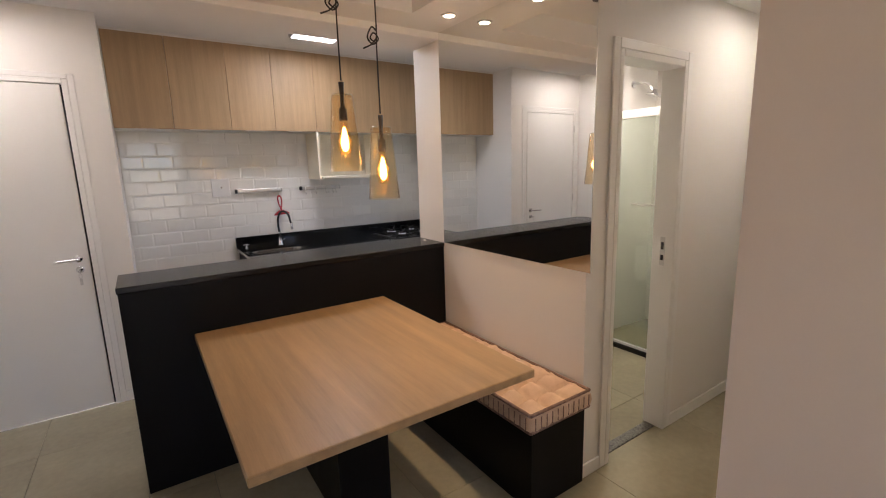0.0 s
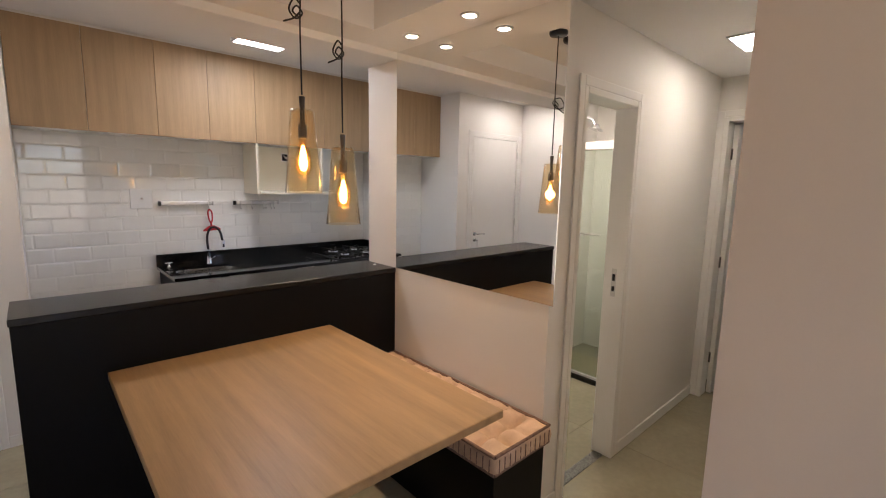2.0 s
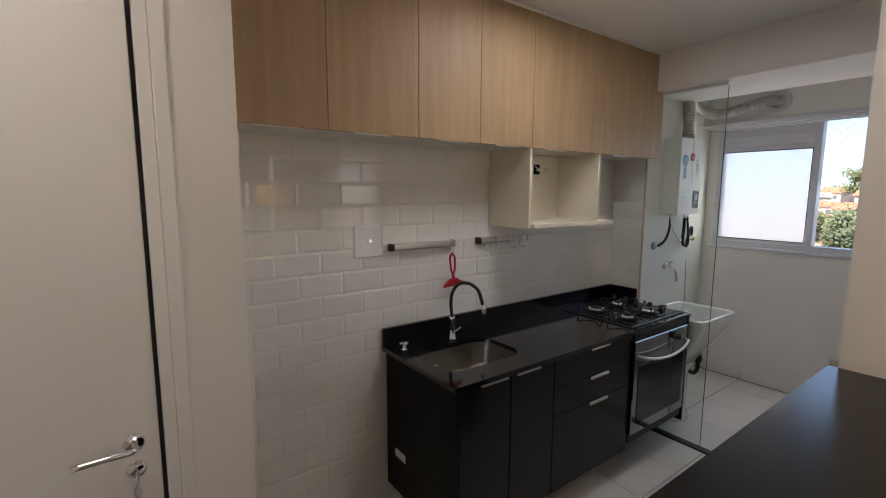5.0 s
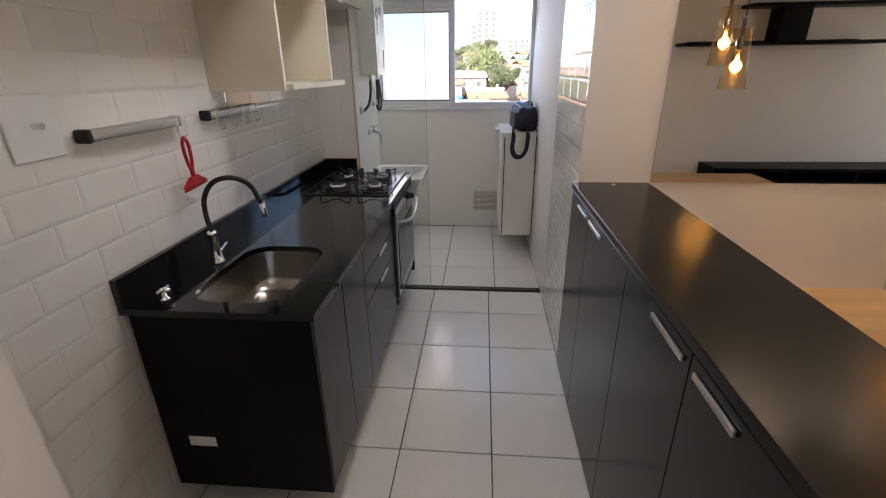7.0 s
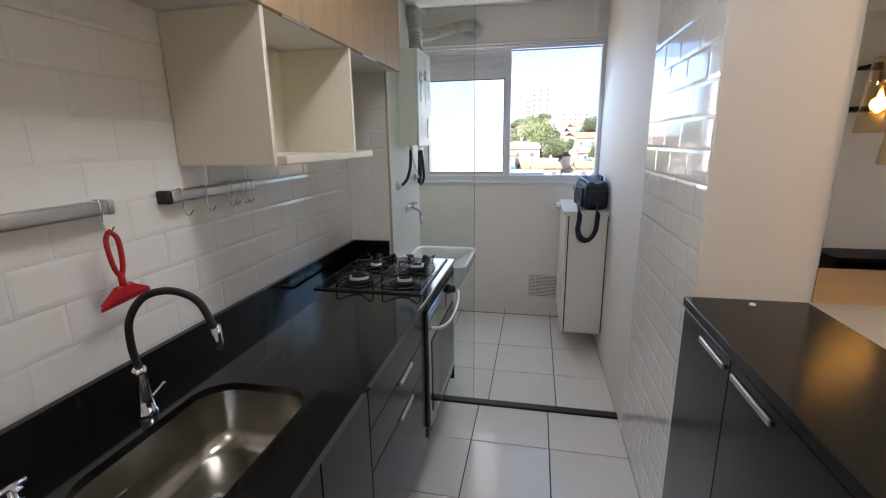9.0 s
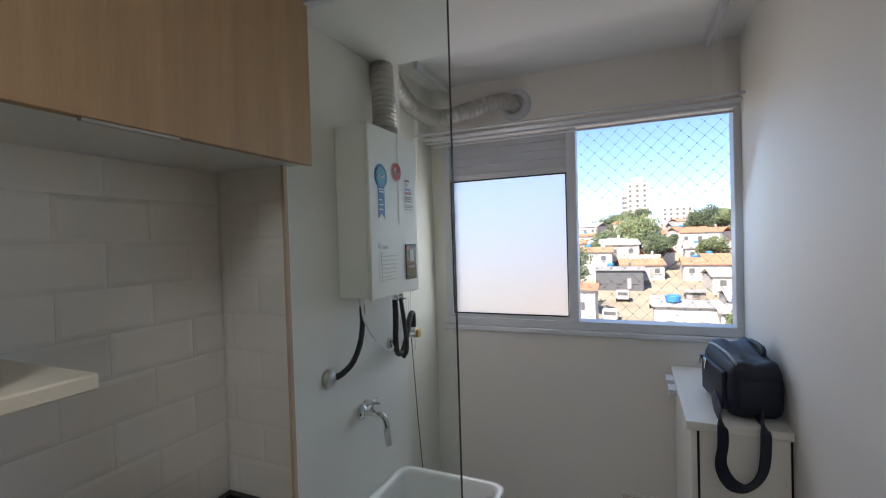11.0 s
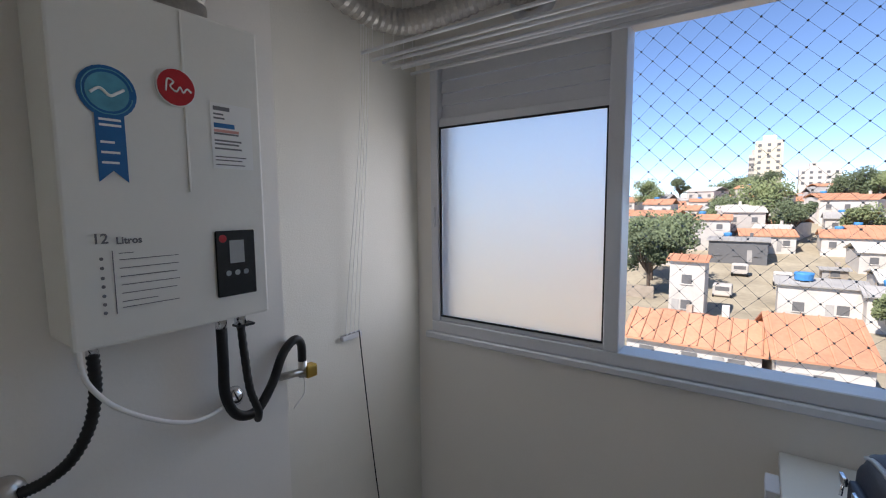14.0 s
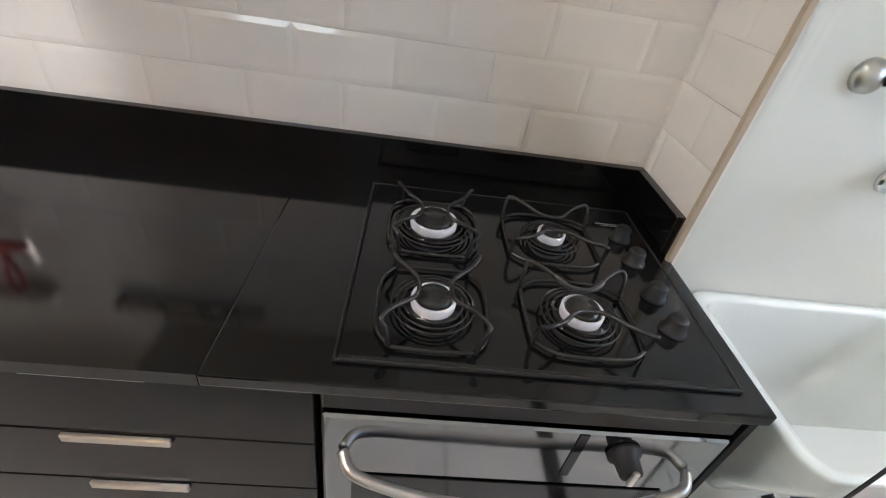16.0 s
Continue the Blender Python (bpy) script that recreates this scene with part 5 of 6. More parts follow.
part("pedestal", lathe([(0, 0), (0.105, 0), (0.10, 0.02), (0.085, 0.1), (0.085, 0.36), (0.11, 0.44), (0, 0.44)], 28, pose(1.245, -0.37, 0)), CERAMIC, tk, "white pedestal", True)
part("trap", join(tube([(1.345, -0.47, 0.60), (1.345, -0.475, 0.50), (1.35, -0.48, 0.43), (1.365, -0.47, 0.36), (1.36, -0.44, 0.33), (1.345, -0.39, 0.36), (1.335, -0.30, 0.38), (1.335, -0.237, 0.38)], 0.015, 10), lathe([(0, 0), (0.026, 0), (0.028, 0.02), (0.026, 0.05), (0, 0.05)], 16, pose(1.350, -0.478, 0.43))), BLACKRUB, tk, "black waste trap", True)
tp = thing("wall_tap", (1.25, -0.24, 1.11), "chrome wall tap above the laundry tank", "tap")
part("flange", lathe([(0, 0), (0.026, 0), (0.024, 0.010), (0.012, 0.018), (0, 0.018)], 20, pose(1.245, -0.2355, 1.115, 90)), CHROME, tp, "chrome flange", True)
part("body", tube([(1.245, -0.24, 1.115), (1.248, -0.285, 1.115), (1.252, -0.315, 1.105), (1.254, -0.325, 1.07)], 0.0105, 10), CHROME, tp, "chrome body", True)
part("spindle", rod((1.247, -0.275, 1.118), (1.249, -0.275, 1.15), 0.008, 10), CHROME, tp, "", True)
part("cross_handle", join(rod((1.215, -0.275, 1.152), (1.282, -0.275, 1.152), 0.006), rod((1.248, -0.305, 1.152), (1.248, -0.245, 1.152), 0.006)), CHROME, tp, "chrome cross handle", True)
part("hose_end", rod((1.254, -0.325, 1.072), (1.258, -0.328, 1.015), 0.011, 12), STEEL, tp, "grey hose nozzle", True)

cb = thing("laundry_cabinet", (2.05, -1.38, 0.16), "narrow white wall cabinet under the window with a bag on it", "cabinet")
part("body", slab(1.700, 2.385, -1.511, -1.262, 0.16, 1.016, 0.002), WHITEMDF, cb, "white carcass")
# Two black strips fill the gaps, painting in their shade.
part("gap", slab(1.704, 2.380, -1.2615, -1.2545, 0.165, 1.014, 0), BLACKRUB, cb, "black strip put in as door gap shade")
part("wall_gap_shade", slab(1.712, 2.380, -1.5195, -1.5115, 0.165, 1.012, 0), BLACKRUB, cb, "black strip put in as wall gap shade")
part("door", slab(1.700, 2.041, -1.2540, -1.236, 0.16, 1.014, 0.002), WHITEMDF, cb, "white door")
part("door", slab(2.044, 2.385, -1.2540, -1.236, 0.16, 1.014, 0.002), WHITEMDF, cb, "white door")
part("top_board", slab(1.692, 2.387, -1.5195, -1.222, 1.0165, 1.046, 0.002), WHITEMDF, cb, "white top board")
for xx in (2.06, 2.20):
    part("pull", slab(xx, xx + 0.085, -1.2215, -1.192, 1.005, 1.030, 0.002), ALU, cb, "white edge pull")


def bag():
    b = thing("bag", (2.02, -1.4, 1.047), "navy nylon bag with buckles and a strap hanging down", "bag")
    bm = bmesh.new()
    bmesh.ops.create_uvsphere(bm, u_segments=40, v_segments=26, radius=1)

    def sq(q, e):
        return math.copysign(abs(q) ** e, q)
    for v in bm.verts:
        c = v.co
        x, y, z = sq(c.x, 0.30), sq(c.y, 0.34), sq(c.z, 0.36)
        w = 1 + 0.05 * noise.noise(Vector((x * 1.6, y * 1.6, z * 1.6))) + 0.03 * noise.noise(Vector((x * 5, y * 5, z * 5)))
        up = max(z, 0)
        v.co = Vector((x * 0.160 * w, y * 0.086 * w * (1 - 0.16 * up), z * 0.108 * w - 0.022 * up * math.exp(-((y + 0.1) / 0.35) ** 2) - 0.012 * up * max(y, 0) + 0.012 * up * math.sin(3.1 * x)))
    m = pose(1.91, -1.418, 1.047 + 0.106, 0, 0, 8)
    bm.transform(m)
    part("sack", bm, NYLON, b, "crumpled navy nylon sack", True)
    part("pocket", moved(slab(-0.12, 0.12, 0.078, 0.095, -0.085, 0.045, 0.008, 3), m), NYLON, b, "front pocket", True)
    part("pocket", moved(slab(-0.171, -0.155, -0.06, 0.055, -0.08, 0.03, 0.007, 3), m), NYLON, b, "end pocket", True)
    part("zip", moved(tube([(-0.148, 0.062, 0.080), (-0.09, 0.066, 0.097), (0.0, 0.067, 0.100), (0.09, 0.066, 0.096), (0.147, 0.062, 0.078)], 0.005, 8), m), LCD, b, "grey zip edge", True)
    for cx in (0.06, 0.13):
        part("buckle", moved(join(slab(cx - 0.014, cx + 0.014, 0.094, 0.102, 0.028, 0.045, 0.003, 2), rod((cx, 0.098, 0.028), (cx, 0.100, 0.004), 0.003, 8)), m), CHROME, b, "small metal buckle", True)
    part("grip", moved(tube([(-0.07, -0.05, 0.085), (-0.055, -0.05, 0.115), (0.055, -0.05, 0.117), (0.07, -0.05, 0.085)], 0.008, 8), m), NYLON, b, "carrying loop", True)
    line = smooth_path([(1.90, -1.33, 1.10), (1.82, -1.325, 1.085), (1.70, -1.325, 1.062), (1.672, -1.325, 0.995), (1.675, -1.318, 0.92), (1.680, -1.345, 0.862), (1.680, -1.392, 0.856), (1.676, -1.43, 0.91), (1.672, -1.44, 1.0), (1.70, -1.44, 1.065), (1.85, -1.43, 1.09)], 6)
    st = bmesh.new()
    prev = None
    for i, c in enumerate(line):
        d = (line[min(i + 1, len(line) - 1)] - line[max(0, i - 1)]).normalized()
        side = Vector((0.75, 0.55, 0.3)).cross(d).normalized() * 0.021
        up = d.cross(side).normalized() * 0.0022
        ring = [st.verts.new(c + side + up), st.verts.new(c - side + up), st.verts.new(c - side - up), st.verts.new(c + side - up)]
        if prev:
            for k in range(4):
                st.faces.new((prev[k], prev[(k + 1) % 4], ring[(k + 1) % 4], ring[k]))
        prev = ring
    bmesh.ops.recalc_face_normals(st, faces=st.faces[:])
    part("strap", st, NYLON, b, "wide hanging strap")


bag()

vt = thing("wall_vent", (2.385, -1.11, 0.17), "beige slatted ventilation grille low on the wall", "vent grille")
part("frame", join(slab(2.380, 2.3895, -1.245, -0.98, 0.375, 0.39, 0.001), slab(2.380, 2.3895, -1.245, -0.98, 0.165, 0.18, 0.001), slab(2.380, 2.3895, -1.245, -1.23, 0.18, 0.375, 0.001), slab(2.380, 2.3895, -0.995, -0.98, 0.18, 0.375, 0.001)), WHITEMDF, vt, "off-white frame")
part("backing", slab(2.3865, 2.3895, -1.23, -0.995, 0.18, 0.375, 0), VENTBACK, vt, "terracotta backing behind the slats")
for i in range(15):
    part("slat", slab(2.3815, 2.386, -1.229, -0.996, 0.182 + i * 0.0130, 0.1885 + i * 0.0130, 0.001), WHITEMDF, vt)
for i in range(1, 4):
    part("mullion", slab(2.3805, 2.3862, -1.2295 + i * 0.0584 - 0.002, -1.2295 + i * 0.0584 + 0.002, 0.181, 0.374, 0.001), WHITEMDF, vt)

dr = thing("drying_rack", (2.1, -0.75, 2.3), "white ceiling clothes airer of parallel rods with cords", "clothes airer")
for i, (xx, zz) in enumerate(((2.02, 2.20), (2.07, 2.19), (2.12, 2.195), (2.17, 2.19), (2.22, 2.20), (2.27, 2.19))):
    part("rod", rod((xx, -1.47, zz), (xx, -0.07, zz), 0.006, 8), ALU, dr, "white rod", True)
for yy in (-1.40, -0.12):
    part("crossbar", slab(1.96, 2.35, yy - 0.012, yy + 0.012, 2.505, 2.5445, 0.002), ALU, dr, "ceiling bracket")
    for xx in (2.02, 2.07, 2.12, 2.17, 2.22, 2.27):
        part("cord", rod((xx, yy, 2.195), (xx, yy, 2.51), 0.0014, 5), PAPER, dr, "thin white cord")
for i in range(4):
    part("cord", tube([(2.0 + i * 0.012, -0.10, 2.50), (2.01 + i * 0.012, -0.06, 1.95), (1.985 + i * 0.018, -0.022, 1.50), (1.965 + i * 0.02, -0.014, 1.27)], 0.0015, 5, 6), PAPER, dr, "hanging pull cord")
part("cord", tube([(2.03, -0.012, 1.265), (2.06, -0.010, 1.00), (2.095, -0.008, 0.72), (2.135, -0.006, 0.44)], 0.0022, 5), BLACKRUB, dr, "dark cord end")
part("cleat", join(slab(1.955, 2.045, -0.012, -0.0005 + 0.01, 1.245, 1.262, 0.002), *[rod((1.965 + i * 0.02, 0.0, 1.262), (1.965 + i * 0.02, -0.022, 1.272), 0.003) for i in range(4)]), ALU, dr, "small cord cleat")

# ---- outside ----
GRASS = mat("dry_ground", (0.50, 0.42, 0.29), 0.95, var=0.25, scale=0.12, fine=1.5, bump=0)
WHITEWASH = mat("whitewashed_wall", (0.70, 0.64, 0.56), 0.85, var=0.13, scale=0.35, fine=3, bump=0, rand=0.16)
CLAY = mat("orange_clay_roof", (0.62, 0.30, 0.17), 0.85, var=0.16, scale=0.5, fine=4, bump=0, rand=0.12)
GREYROOF = mat("grey_fibre_roof", (0.46, 0.43, 0.39), 0.85, var=0.15, scale=0.4, fine=4, bump=0, rand=0.15)
LEAF = mat("tree_leaves", (0.17, 0.20, 0.10), 0.7, var=0.3, scale=0.6, fine=4, bump=0, rand=0.25, col2=(0.09, 0.115, 0.055))
LEAF2 = mat("bright_leaves", (0.24, 0.27, 0.12), 0.7, var=0.3, scale=0.6, fine=4, bump=0, rand=0.2, col2=(0.13, 0.16, 0.07))
BARK = mat("bark", (0.14, 0.10, 0.07), 0.9, var=0.2, scale=3, fine=20, bump=0.05)
DARKWIN = mat("dark_window", (0.17, 0.165, 0.16), 0.3, var=0.1, bump=0)
TOWER = mat("cream_tower", (0.66, 0.58, 0.44), 0.8, var=0.05, scale=0.2, fine=2, bump=0)
SKYBLUE = mat("blue_tarp", (0.08, 0.30, 0.62), 0.6, var=0.1, bump=0)
GZ = -11.0


def ground_z(x, y):
    d = max(0.0, x - 70)
    return GZ + 15.0 * (1 - math.exp(-(d / 95) ** 1.3)) + 0.4 * noise.noise(Vector((x * 0.03, y * 0.03, 0))) * min(1, d / 30)


bm = bmesh.new()
xs = [-400, -60, 5, 20, 35, 50, 65, 80, 95, 110, 130, 150, 180, 220, 280, 400, 800, 2500]
ys = [-2500, -600, -300, -200, -150, -110, -80, -60, -40, -20, 0, 20, 40, 60, 80, 110, 150, 200, 300, 600, 2500]
gv = {(i, j): bm.verts.new((x, y, ground_z(x, y))) for i, x in enumerate(xs) for j, y in enumerate(ys)}
for i in range(len(xs) - 1):
    for j in range(len(ys) - 1):
        bm.faces.new((gv[i, j], gv[i + 1, j], gv[i + 1, j + 1], gv[i, j + 1]))
setting("ground", bm, GRASS, "dry sandy ground rising to a far hillside", "ground")


def house(x, y, w, d, h, roof, wallm, rz=0, pitch=0.28, label="small whitewashed house with a clay roof", name="house", base=None):
    """Width w along local y (seen from the window), depth d along local x."""
    z = ground_z(x, y) if base is None else base
    t = thing(name, (x, y, z), label, "house", "houses of the hillside")
    m = pose(x, y, z, 0, 0, rz)
    part("wall", moved(slab(-d / 2, d / 2, -w / 2, w / 2, -1.0, h, 0), m), wallm, t, "plastered walls")
    o = 0.35
    bm = bmesh.new()
    rise = pitch * d / 2
    vs = [bm.verts.new(q) for q in ((-d / 2 - o, -w / 2 - o, h), (-d / 2 - o, w / 2 + o, h), (0, w / 2 + o, h + rise), (0, -w / 2 - o, h + rise), (d / 2 + o, -w / 2 - o, h), (d / 2 + o, w / 2 + o, h))]
    lo = [bm.verts.new(v.co - Vector((0, 0, 0.15))) for v in vs]
    for f in ((0, 1, 2, 3), (3, 2, 5, 4)):
        bm.faces.new([vs[i] for i in f])
        bm.faces.new([lo[i] for i in f][::-1])
    for a, b in ((0, 1), (1, 2), (2, 5), (5, 4), (4, 3), (3, 0)):
        bm.faces.new((vs[a], vs[b], lo[b], lo[a]))
    bmesh.ops.recalc_face_normals(bm, faces=bm.faces[:])
    bm.transform(m)
    rf = part("roof", bm, roof, t, "pitched roof")
    nrib = max(4, int(w / 0.9))
    tagged(part("roof_ribs", moved(join(*[rod((-d / 2 - o, -w / 2 + i * w / nrib, h + 0.03), (0, -w / 2 + i * w / nrib, h + rise + 0.03), 0.07, 5) for i in range(nrib + 1)]), m), roof, rf, "rows of roof tiles"), kind="stuff")
    if w > 6 and (int(x * 7 + y * 3) % 3 == 0):
        part("roof_tank", moved(lathe([(0, 0), (0.6, 0), (0.68, 0.6), (0.62, 0.7), (0, 0.78)], 14, pose(d * 0.1, w * 0.2, h + rise * 0.78)), m), SKYBLUE, t, "blue water tank", True)
    if int(x * 5 + y * 11) % 2 == 0:
        part("chimney", moved(slab(d * 0.1, d * 0.1 + 0.5, -w * 0.25, -w * 0.25 + 0.5, h, h + rise + 0.7, 0.02), m), wallm, t, "plastered chimney")
    n = max(1, int(w / 2.6))
    for s in range(max(1, int(h // 2.8))):
        for i in range(n):
            yy = -w / 2 + (i + 0.5) * w / n
            zz = 1.0 + s * 2.8
            wd = part("window", moved(slab(-d / 2 - 0.03, -d / 2 + 0.05, yy - 0.5, yy + 0.5, zz, zz + 1.0, 0), m), DARKWIN, t, "dark window")
            if s == 0 and i == 0:
                part("door", moved(slab(-d / 2 - 0.04, -d / 2 + 0.05, yy + 0.7, yy + 1.4, 0.0, 2.0, 0), m), GREYROOF, t, "grey door")
            part("sill", moved(slab(-d / 2 - 0.12, -d / 2 - 0.031, yy - 0.6, yy + 0.6, zz - 0.1, zz, 0), m), wallm, wd)
    return t


def tree(x, y, h, r, leaf, seed, label="broad green tree among the roofs", trunk=0.35):
    rnd = random.Random(seed)
    z = ground_z(x, y)
    t = thing("tree", (x, y, z), label, "tree", "trees beyond the window")
    bms = [tube([(x, y, z - 0.5), (x + 0.1, y, z + h * 0.3), (x, y + 0.2, z + h * 0.6)], 0.028 * h, 8, 3)]
    tips = []
    for k in range(11):
        a = k * 0.9 + rnd.random()
        q = 0.35 + 0.5 * rnd.random()
        tip = Vector((x + r * q * math.cos(a), y + r * q * math.sin(a), z + h * (0.52 + 0.42 * rnd.random())))
        bms.append(tube([(x, y, z + h * 0.35), ((x + tip.x) / 2, (y + tip.y) / 2, z + h * 0.55), tip], 0.010 * h, 6, 3))
        tips.append(tip)
    part("trunk", join(*bms), BARK, t, "trunk with limbs")
    bm = bmesh.new()
    verts, faces = [], []
    blobs = [(tp, r * (0.22 + 0.26 * rnd.random())) for tp in tips] + [(Vector((x, y, z + h * 0.8)), r * 0.5)]
    for c, br in blobs:
        for _ in range(430):
            d = Vector((rnd.gauss(0, 1), rnd.gauss(0, 1), rnd.gauss(0, 0.8))).normalized() * br * (0.35 + 0.85 * rnd.random() ** 0.8)
            p = c + d
            u = Vector((rnd.gauss(0, 1), rnd.gauss(0, 1), rnd.gauss(0, 1))).normalized()
            w = u.orthogonal().normalized()
            s = 0.022 * r * (0.6 + rnd.random()) + 0.07
            i = len(verts)
            verts += [p + u * s, p + w * s, p - u * s, p - w * s]
            faces.append((i, i + 1, i + 2, i + 3))
    me = bpy.data.meshes.new("crown")
    me.from_pydata([tuple(v) for v in verts], [], faces)
    me.materials.append(leaf)
    ob = new("crown", me)
    ob.parent, ob.matrix_parent_inverse = t, t.matrix_world.inverted()
    ob["label"], ob["kind"] = "uneven leafy crown", "stuff"
    bm.free()
    return t


house(40, 2.6, 8.5, 7.0, 2.6, CLAY, WHITEWASH, 0, 0.42, "low house with a broad orange clay roof")
house(40, -4.2, 4.8, 8.0, 2.9, CLAY, WHITEWASH, 8, 0.5, "low house with a bright orange clay roof")
house(58, 5.2, 3.4, 4.5, 6.4, CLAY, WHITEWASH, 0, 0.2, "narrow two-storey white house with a red roof")
house(64, -6.6, 7.2, 6.0, 3.9, GREYROOF, WHITEWASH, 0, 0.12, "long white building with a flat grey roof")
house(62, -13.6, 7.5, 6.0, 3.6, GREYROOF, WHITEWASH, 0, 0.2, "pale building with a grey sheet roof")
house(74, -17.5, 10, 9, 3.4, WHITEWASH, WHITEWASH, 0, 0.2, "long shed with a white sheet roof")
# Solid walls in a dark colour stand in for the shaded open inside.
house(96, 2.0, 8.5, 8, 3.6, GREYROOF, DARKWIN, 0, 0.1, "grey-roofed workshop shed, shaded inside painted as dark walls", "shed")
s = thing("water_tank", (62, -4.9, -7), "blue water tank on a flat roof", "water tank")
part("tank", lathe([(0, 0), (0.8, 0), (0.9, 0.7), (0.85, 0.8), (0, 0.9)], 16, pose(62.6, -5.2, GZ + 4.2)), SKYBLUE, s, "blue plastic tank")
for vx, vy in ((70, 2.6), (84, 1.2), (80, -4.0)):
    v = thing("van", (vx, vy, ground_z(vx, vy)), "white van parked on the dirt yard", "van", "parked vans")
    gz = ground_z(vx, vy)
    part("body", slab(vx - 1, vx + 1, vy - 1.1, vy + 1.1, gz + 0.35, gz + 1.9, 0.25, 3), WHITEWASH, v, "white body")
    part("windscreen", slab(vx - 1.02, vx - 0.9, vy - 0.8, vy + 0.8, gz + 1.1, gz + 1.65, 0.02), DARKWIN, v, "dark windscreen")
    for a in (-0.75, 0.75):
        for b in (-1.0, 1.0):
            part("wheel", lathe([(0, -0.1), (0.33, -0.1), (0.35, 0), (0.33, 0.1), (0, 0.1)], 14, pose(vx + a, vy + b, gz + 0.35, 90)), BLACKRUB, v, "black tyre")
rnd = random.Random(5)
for i in range(90):
    hx = 105 + 110 * rnd.random()
    hy = (rnd.random() * 0.85 - 0.55) * hx
    house(hx, hy, 5 + 5 * rnd.random(), 6 + 3 * rnd.random(), 2.9 + 3 * (rnd.random() > 0.7), rnd.choice((CLAY, CLAY, CLAY, GREYROOF, WHITEWASH)), WHITEWASH, rnd.uniform(-25, 25), 0.3, "small plastered house on the far hillside")
FIXED = [(40, 2.6), (40, -4.2), (58, 5.2), (64, -6.6), (62, -13.6), (74, -17.5), (96, 2), (70, 2.6), (84, 1.2), (80, -4), (70, 8.6), (76, 12.5), (57, -10.4), (86, -24), (118, -2)]
for gx in range(70, 122, 11):
    for gy in range(-64, 34, 10):
        hx, hy = gx + rnd.uniform(-2, 2), gy + rnd.uniform(-2.5, 2.5)
        if all((hx - a) ** 2 + (hy - b) ** 2 > 70 for a, b in FIXED):
            if rnd.random() < 0.72:
                house(hx, hy, 6 + 3 * rnd.random(), 6 + 2 * rnd.random(), 2.8 + 2.9 * (rnd.random() > 0.75), rnd.choice((CLAY, CLAY, GREYROOF, GREYROOF, WHITEWASH)), WHITEWASH, rnd.uniform(-12, 12), 0.3, "small plastered house below the hillside")
            else:
                tree(hx, hy, 5 + 4 * rnd.random(), 2.2 + 1.5 * rnd.random(), rnd.choice((LEAF, LEAF2)), int(hx * 7 + hy * 13), "green garden tree between the houses")
BLOCKWALL = mat("rough_block_wall", (0.52, 0.43, 0.33), 0.9, var=0.2, scale=0.8, fine=6, bump=0, rand=0.2)
for i in range(30):
    bx, by = 47 + 45 * rnd.random(), rnd.uniform(-34, 16)
    if any((bx - a) ** 2 + (by - b) ** 2 < 34 for a, b in FIXED):
        continue
    if i % 2:
        house(bx, by, 2.5 + 2 * rnd.random(), 2.5 + rnd.random(), 1.9 + 0.5 * rnd.random(), rnd.choice((GREYROOF, CLAY)), BLOCKWALL, rnd.uniform(-8, 8), 0.15, "small lean-to with a sheet roof", "lean_to")
    else:
        gz = ground_z(bx, by)
        tagged(link("yard_wall", moved(slab(-0.1, 0.1, -2.2, 2.2, -0.4, 1.5 + 0.4 * rnd.random(), 0.02), pose(bx, by, gz, 0, 0, rnd.choice((0, 90, 4, 86)))), BLOCKWALL), "rough beige block wall between yards", "yard wall", "yard walls")
tree(66, 11.0, 8.5, 3.6, LEAF, 15, "dense dark green tree beside the white house")
tree(70, 8.6, 10.5, 4.2, LEAF, 1, "dense dark green tree behind the white house")
tree(76, 12.5, 10, 4.5, LEAF, 11, "dense dark green tree behind the white house")
tree(118, -2.0, 12.5, 4.8, LEAF2, 2, "tall pale green tree among the houses")
tree(112, -6.5, 8, 3.5, LEAF, 3)
tree(120, 5.5, 8, 4.5, LEAF, 4)
tree(86, -24, 11, 5, LEAF2, 5, "bright green tree behind the sheds")
tree(100, -31, 13, 6, LEAF2, 6, "bright green tree behind the sheds")
tree(57, -11.6, 4.6, 2.0, LEAF2, 7, "small bright green tree by a wall")
for i in range(26):
    tx = 130 + 130 * rnd.random()
    ty = (rnd.random() * 0.85 - 0.55) * tx
    tree(tx, ty, 7 + 5 * rnd.random(), 3.5 + 2.5 * rnd.random(), rnd.choice((LEAF, LEAF2)), 20 + i, "green tree on the far hillside")


def tower(x, y, w, d, h, material, label):
    z = ground_z(x, y)
    t = thing("apartment_tower", (x, y, z), label, "apartment tower", "far apartment towers")
    part("wall", slab(x - d / 2, x + d / 2, y - w / 2, y + w / 2, z - 2, z + h, 0), material, t, "plastered facade")
    part("roof", slab(x - d / 4, x + d / 4, y - w / 4, y + w / 4, z + h, z + h + 3, 0), material, t, "lift house")
    n = max(3, int(w / 3.2))
    for k in range(int(h / 3) - 1):
        for i in range(n):
            yy = y - w / 2 + (i + 0.5) * w / n
            zz = z + h - 3 * (k + 1)
            if zz > z + h * 0.35:
                part("window", slab(x - d / 2 - 0.1, x - d / 2 + 0.05, yy - 0.75, yy + 0.75, zz, zz + 1.4, 0), DARKWIN, t)


tower(300, -2.5, 12, 12, 30, TOWER, "tall cream apartment tower")
tower(312, 4, 5, 9, 24, WHITEWASH, "white flank of a far tower")
tower(400, -78, 16, 12, 30, WHITEWASH, "white far apartment tower")
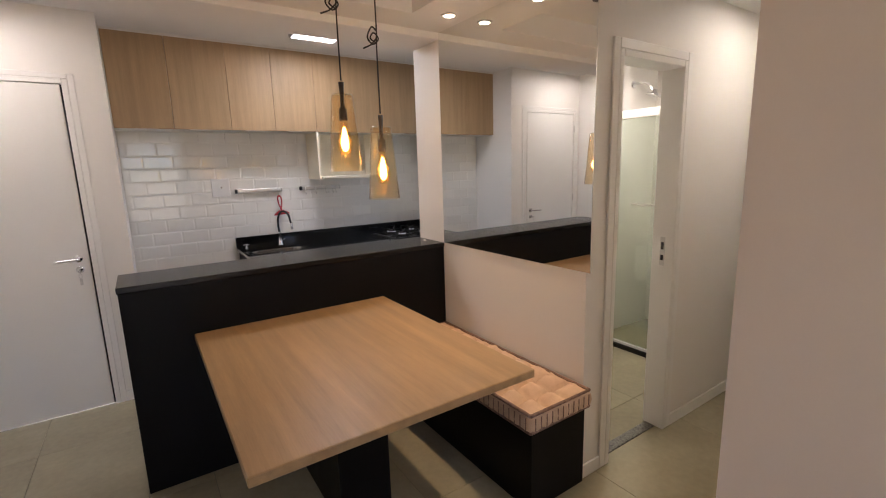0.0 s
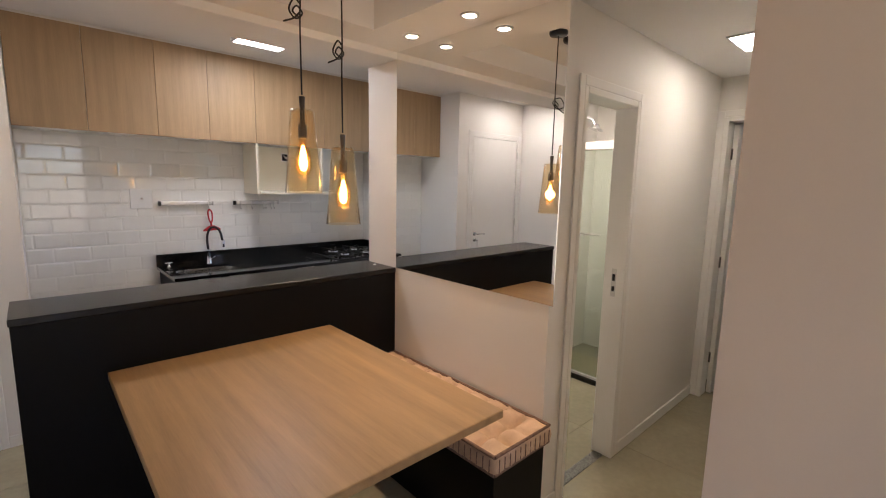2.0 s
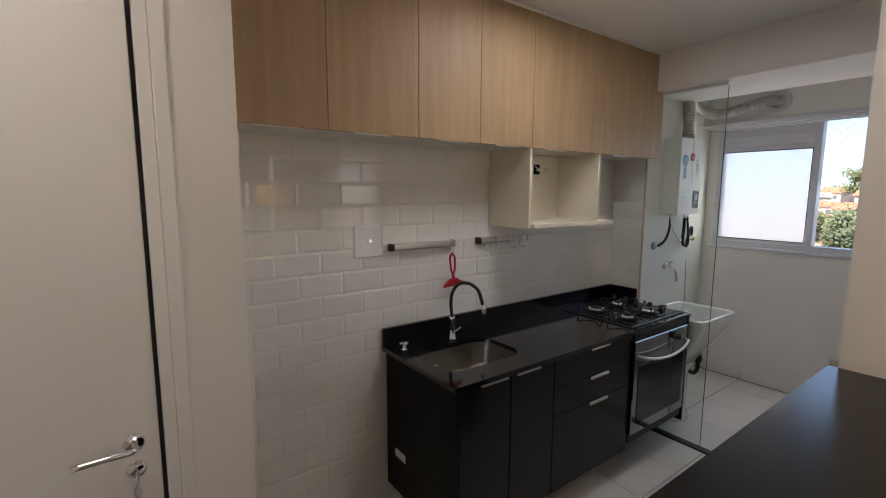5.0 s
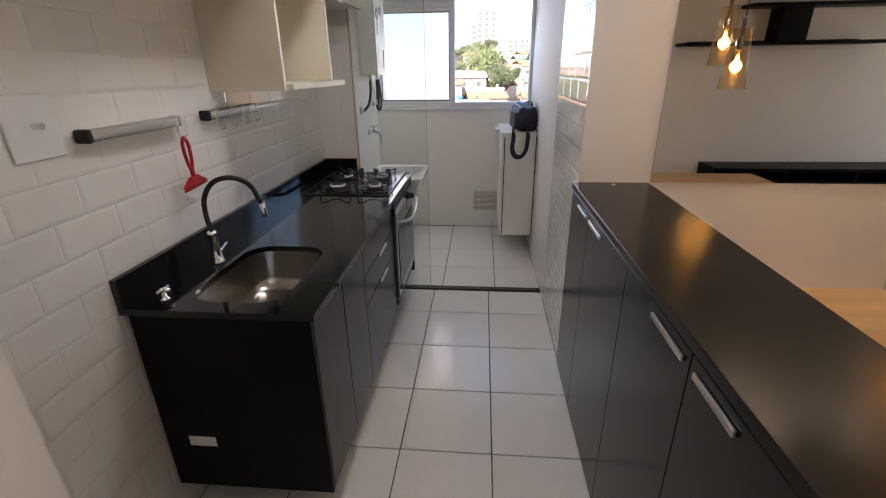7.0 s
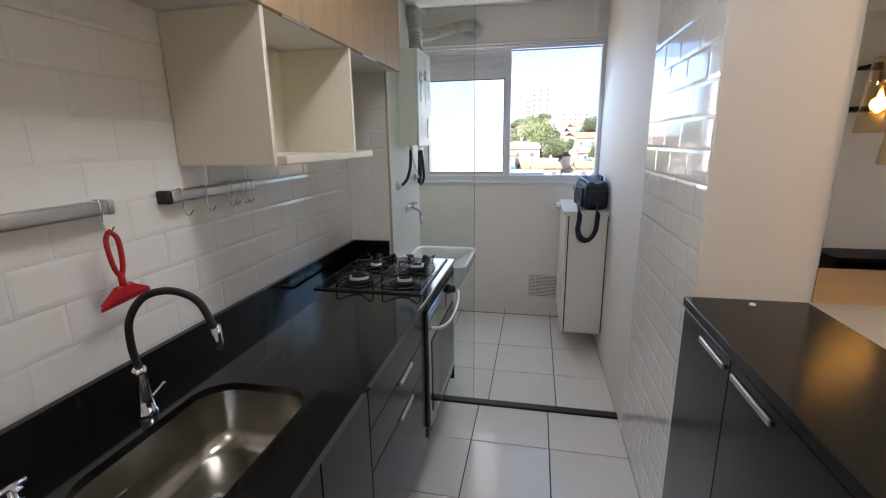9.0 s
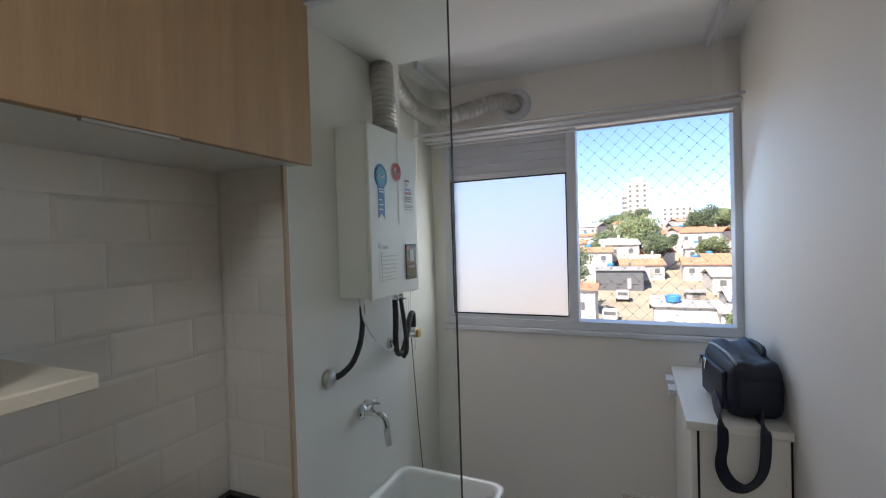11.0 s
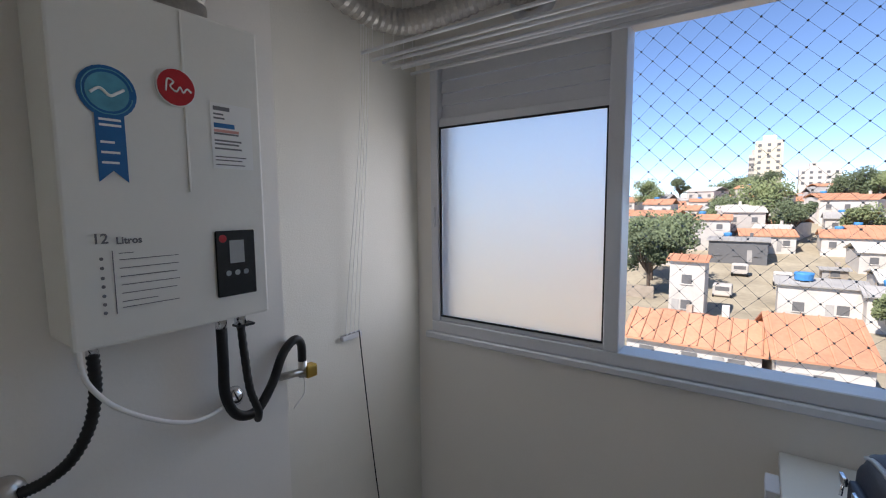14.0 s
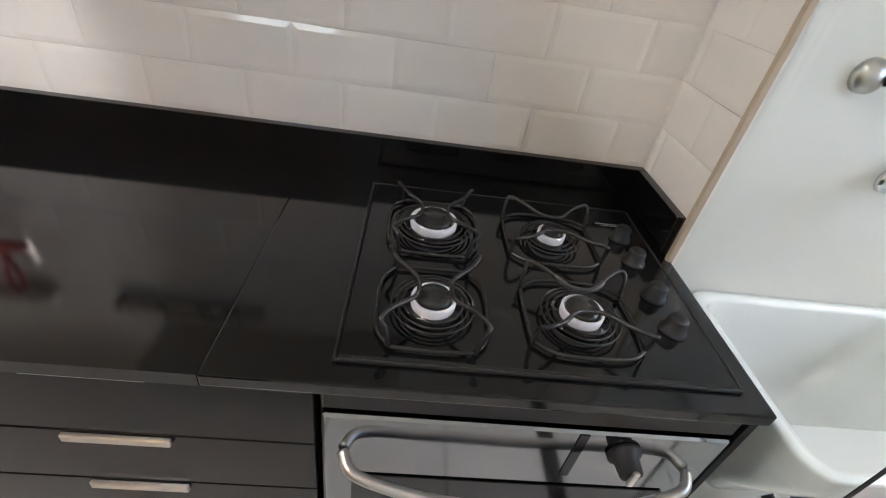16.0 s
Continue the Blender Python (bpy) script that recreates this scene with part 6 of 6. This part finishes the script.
tower(390, -110, 14, 12, 26, TOWER, "cream far apartment tower")
tower(330, -26, 18, 12, 16, WHITEWASH, "low white apartment block")


# ---- tiles: pieces of walls and floors ----
def bevel_tile(name, w, h, t, b, material):
    """A metro tile lying in x and z, face to -y."""
    me = bpy.data.meshes.new(name)
    v = [(0, t, 0), (w, t, 0), (w, t, h), (0, t, h), (0, 0.0014, 0), (w, 0.0014, 0), (w, 0.0014, h), (0, 0.0014, h), (b, 0, b), (w - b, 0, b), (w - b, 0, h - b), (b, 0, h - b)]
    f = [(0, 1, 5, 4), (1, 2, 6, 5), (2, 3, 7, 6), (3, 0, 4, 7), (4, 5, 9, 8), (5, 6, 10, 9), (6, 7, 11, 10), (7, 4, 8, 11), (8, 9, 10, 11)]
    me.from_pydata(v, [], f)
    me.materials.append(material)
    return me


PX, PZ, J = 0.2015, 0.1017, 0.0007
cache = {}


def metro(parent, x0, x1, z0, z1, off, facing, plane, base_z, skip=()):
    """Running bond of bevelled tiles on a wall plane; facing -1 looks to -y, 1 to +y, 2 to -x."""
    k0 = math.floor((z0 - base_z) / PZ)
    for k in range(k0, int((z1 - base_z) / PZ) + 1):
        za, zb = max(z0, base_z + k * PZ), min(z1, base_z + (k + 1) * PZ)
        if zb - za < 0.012:
            continue
        s = off + (PX / 2 if k % 2 else 0)
        i = math.floor((x0 - s) / PX)
        while s + i * PX < x1:
            xa, xb = max(x0, s + i * PX), min(x1, s + (i + 1) * PX)
            i += 1
            if xb - xa < 0.012 or any(a < xa and xb < b and c < za and zb < d for a, b, c, d in skip):
                continue
            key = (round(xb - xa - J, 3), round(zb - za - J, 3))
            if key not in cache:
                cache[key] = bevel_tile("tile", *key, 0.0095, 0.011, TILE)
            ob = new("tile", cache[key])
            ob.parent = parent
            if facing == -1:
                ob.matrix_local = pose(xa + J / 2, plane, za + J / 2)
            elif facing == 1:
                ob.matrix_local = pose(xb - J / 2, plane, za + J / 2, 0, 0, 180)
            else:
                ob.matrix_local = pose(plane, xb - J / 2, za + J / 2, 0, 0, -90)


wk = bpy.data.objects["wall_kitchen"]
metro(wk, -1.737, 0.924, 0.0, 1.98, 0.020, -1, 0.0, 1.082 - 11 * PZ, skip=[(-0.94, 0.93, -1, 0.9), (-1.8, 0.93, 1.9, 3)])
wb = bpy.data.objects["wall_kitchen_bath"]
metro(wb, 0.003, 0.79, 0.0, 2.54, 0.003, 1, -1.5162, 1.082 - 11 * PZ)
wc = bpy.data.objects["wall_chase"]
metro(wc, -0.234, -0.001, 0.975, 1.98, -0.234, 2, 0.9212, 1.082 - 11 * PZ)


def floor_tiles(parent, x0, x1, y0, y1, ox, oy, p, j, material, z=0.0):
    store = {}
    i = math.floor((x0 - ox) / p)
    while ox + i * p < x1:
        k = math.floor((y0 - oy) / p)
        while oy + k * p < y1:
            a, b, c, d = max(x0, ox + i * p) + j / 2, min(x1, ox + (i + 1) * p) - j / 2, max(y0, oy + k * p) + j / 2, min(y1, oy + (k + 1) * p) - j / 2
            k += 1
            if b - a < 0.02 or d - c < 0.02:
                continue
            key = (round(b - a, 3), round(d - c, 3))
            if key not in store:
                me = bpy.data.meshes.new("floor_tile")
                w, h, e = key[0], key[1], 0.0012
                v = [(0, 0, -0.008), (w, 0, -0.008), (w, h, -0.008), (0, h, -0.008), (0, 0, -e), (w, 0, -e), (w, h, -e), (0, h, -e), (e, e, 0), (w - e, e, 0), (w - e, h - e, 0), (e, h - e, 0)]
                me.from_pydata(v, [], [(0, 1, 5, 4), (1, 2, 6, 5), (2, 3, 7, 6), (3, 0, 4, 7), (4, 5, 9, 8), (5, 6, 10, 9), (6, 7, 11, 10), (7, 4, 8, 11), (8, 9, 10, 11)])
                me.materials.append(material)
                store[key] = me
            ob = new("floor_tile", store[key])
            ob.parent = parent
            ob.matrix_local = pose(a, c, z)
        i += 1


fk = bpy.data.objects["floor_kitchen"]
floor_tiles(fk, -1.785, 0.914, -1.52, 0.0, 0.19, -1.138, 0.3985, 0.006, FLOORTILE)
floor_tiles(fk, 0.966, 2.389, -1.52, 0.0, 1.745, -0.79, 0.3985, 0.006, FLOORTILE)
ff = bpy.data.objects["floor"]
floor_tiles(ff, -2.82, -1.786, -6.6, -0.607, -0.70, -3.483, 0.80, 0.0025, PORCELAIN)
floor_tiles(ff, -1.785, 2.1, -6.6, -1.521, -0.70, -3.483, 0.80, 0.0025, PORCELAIN)
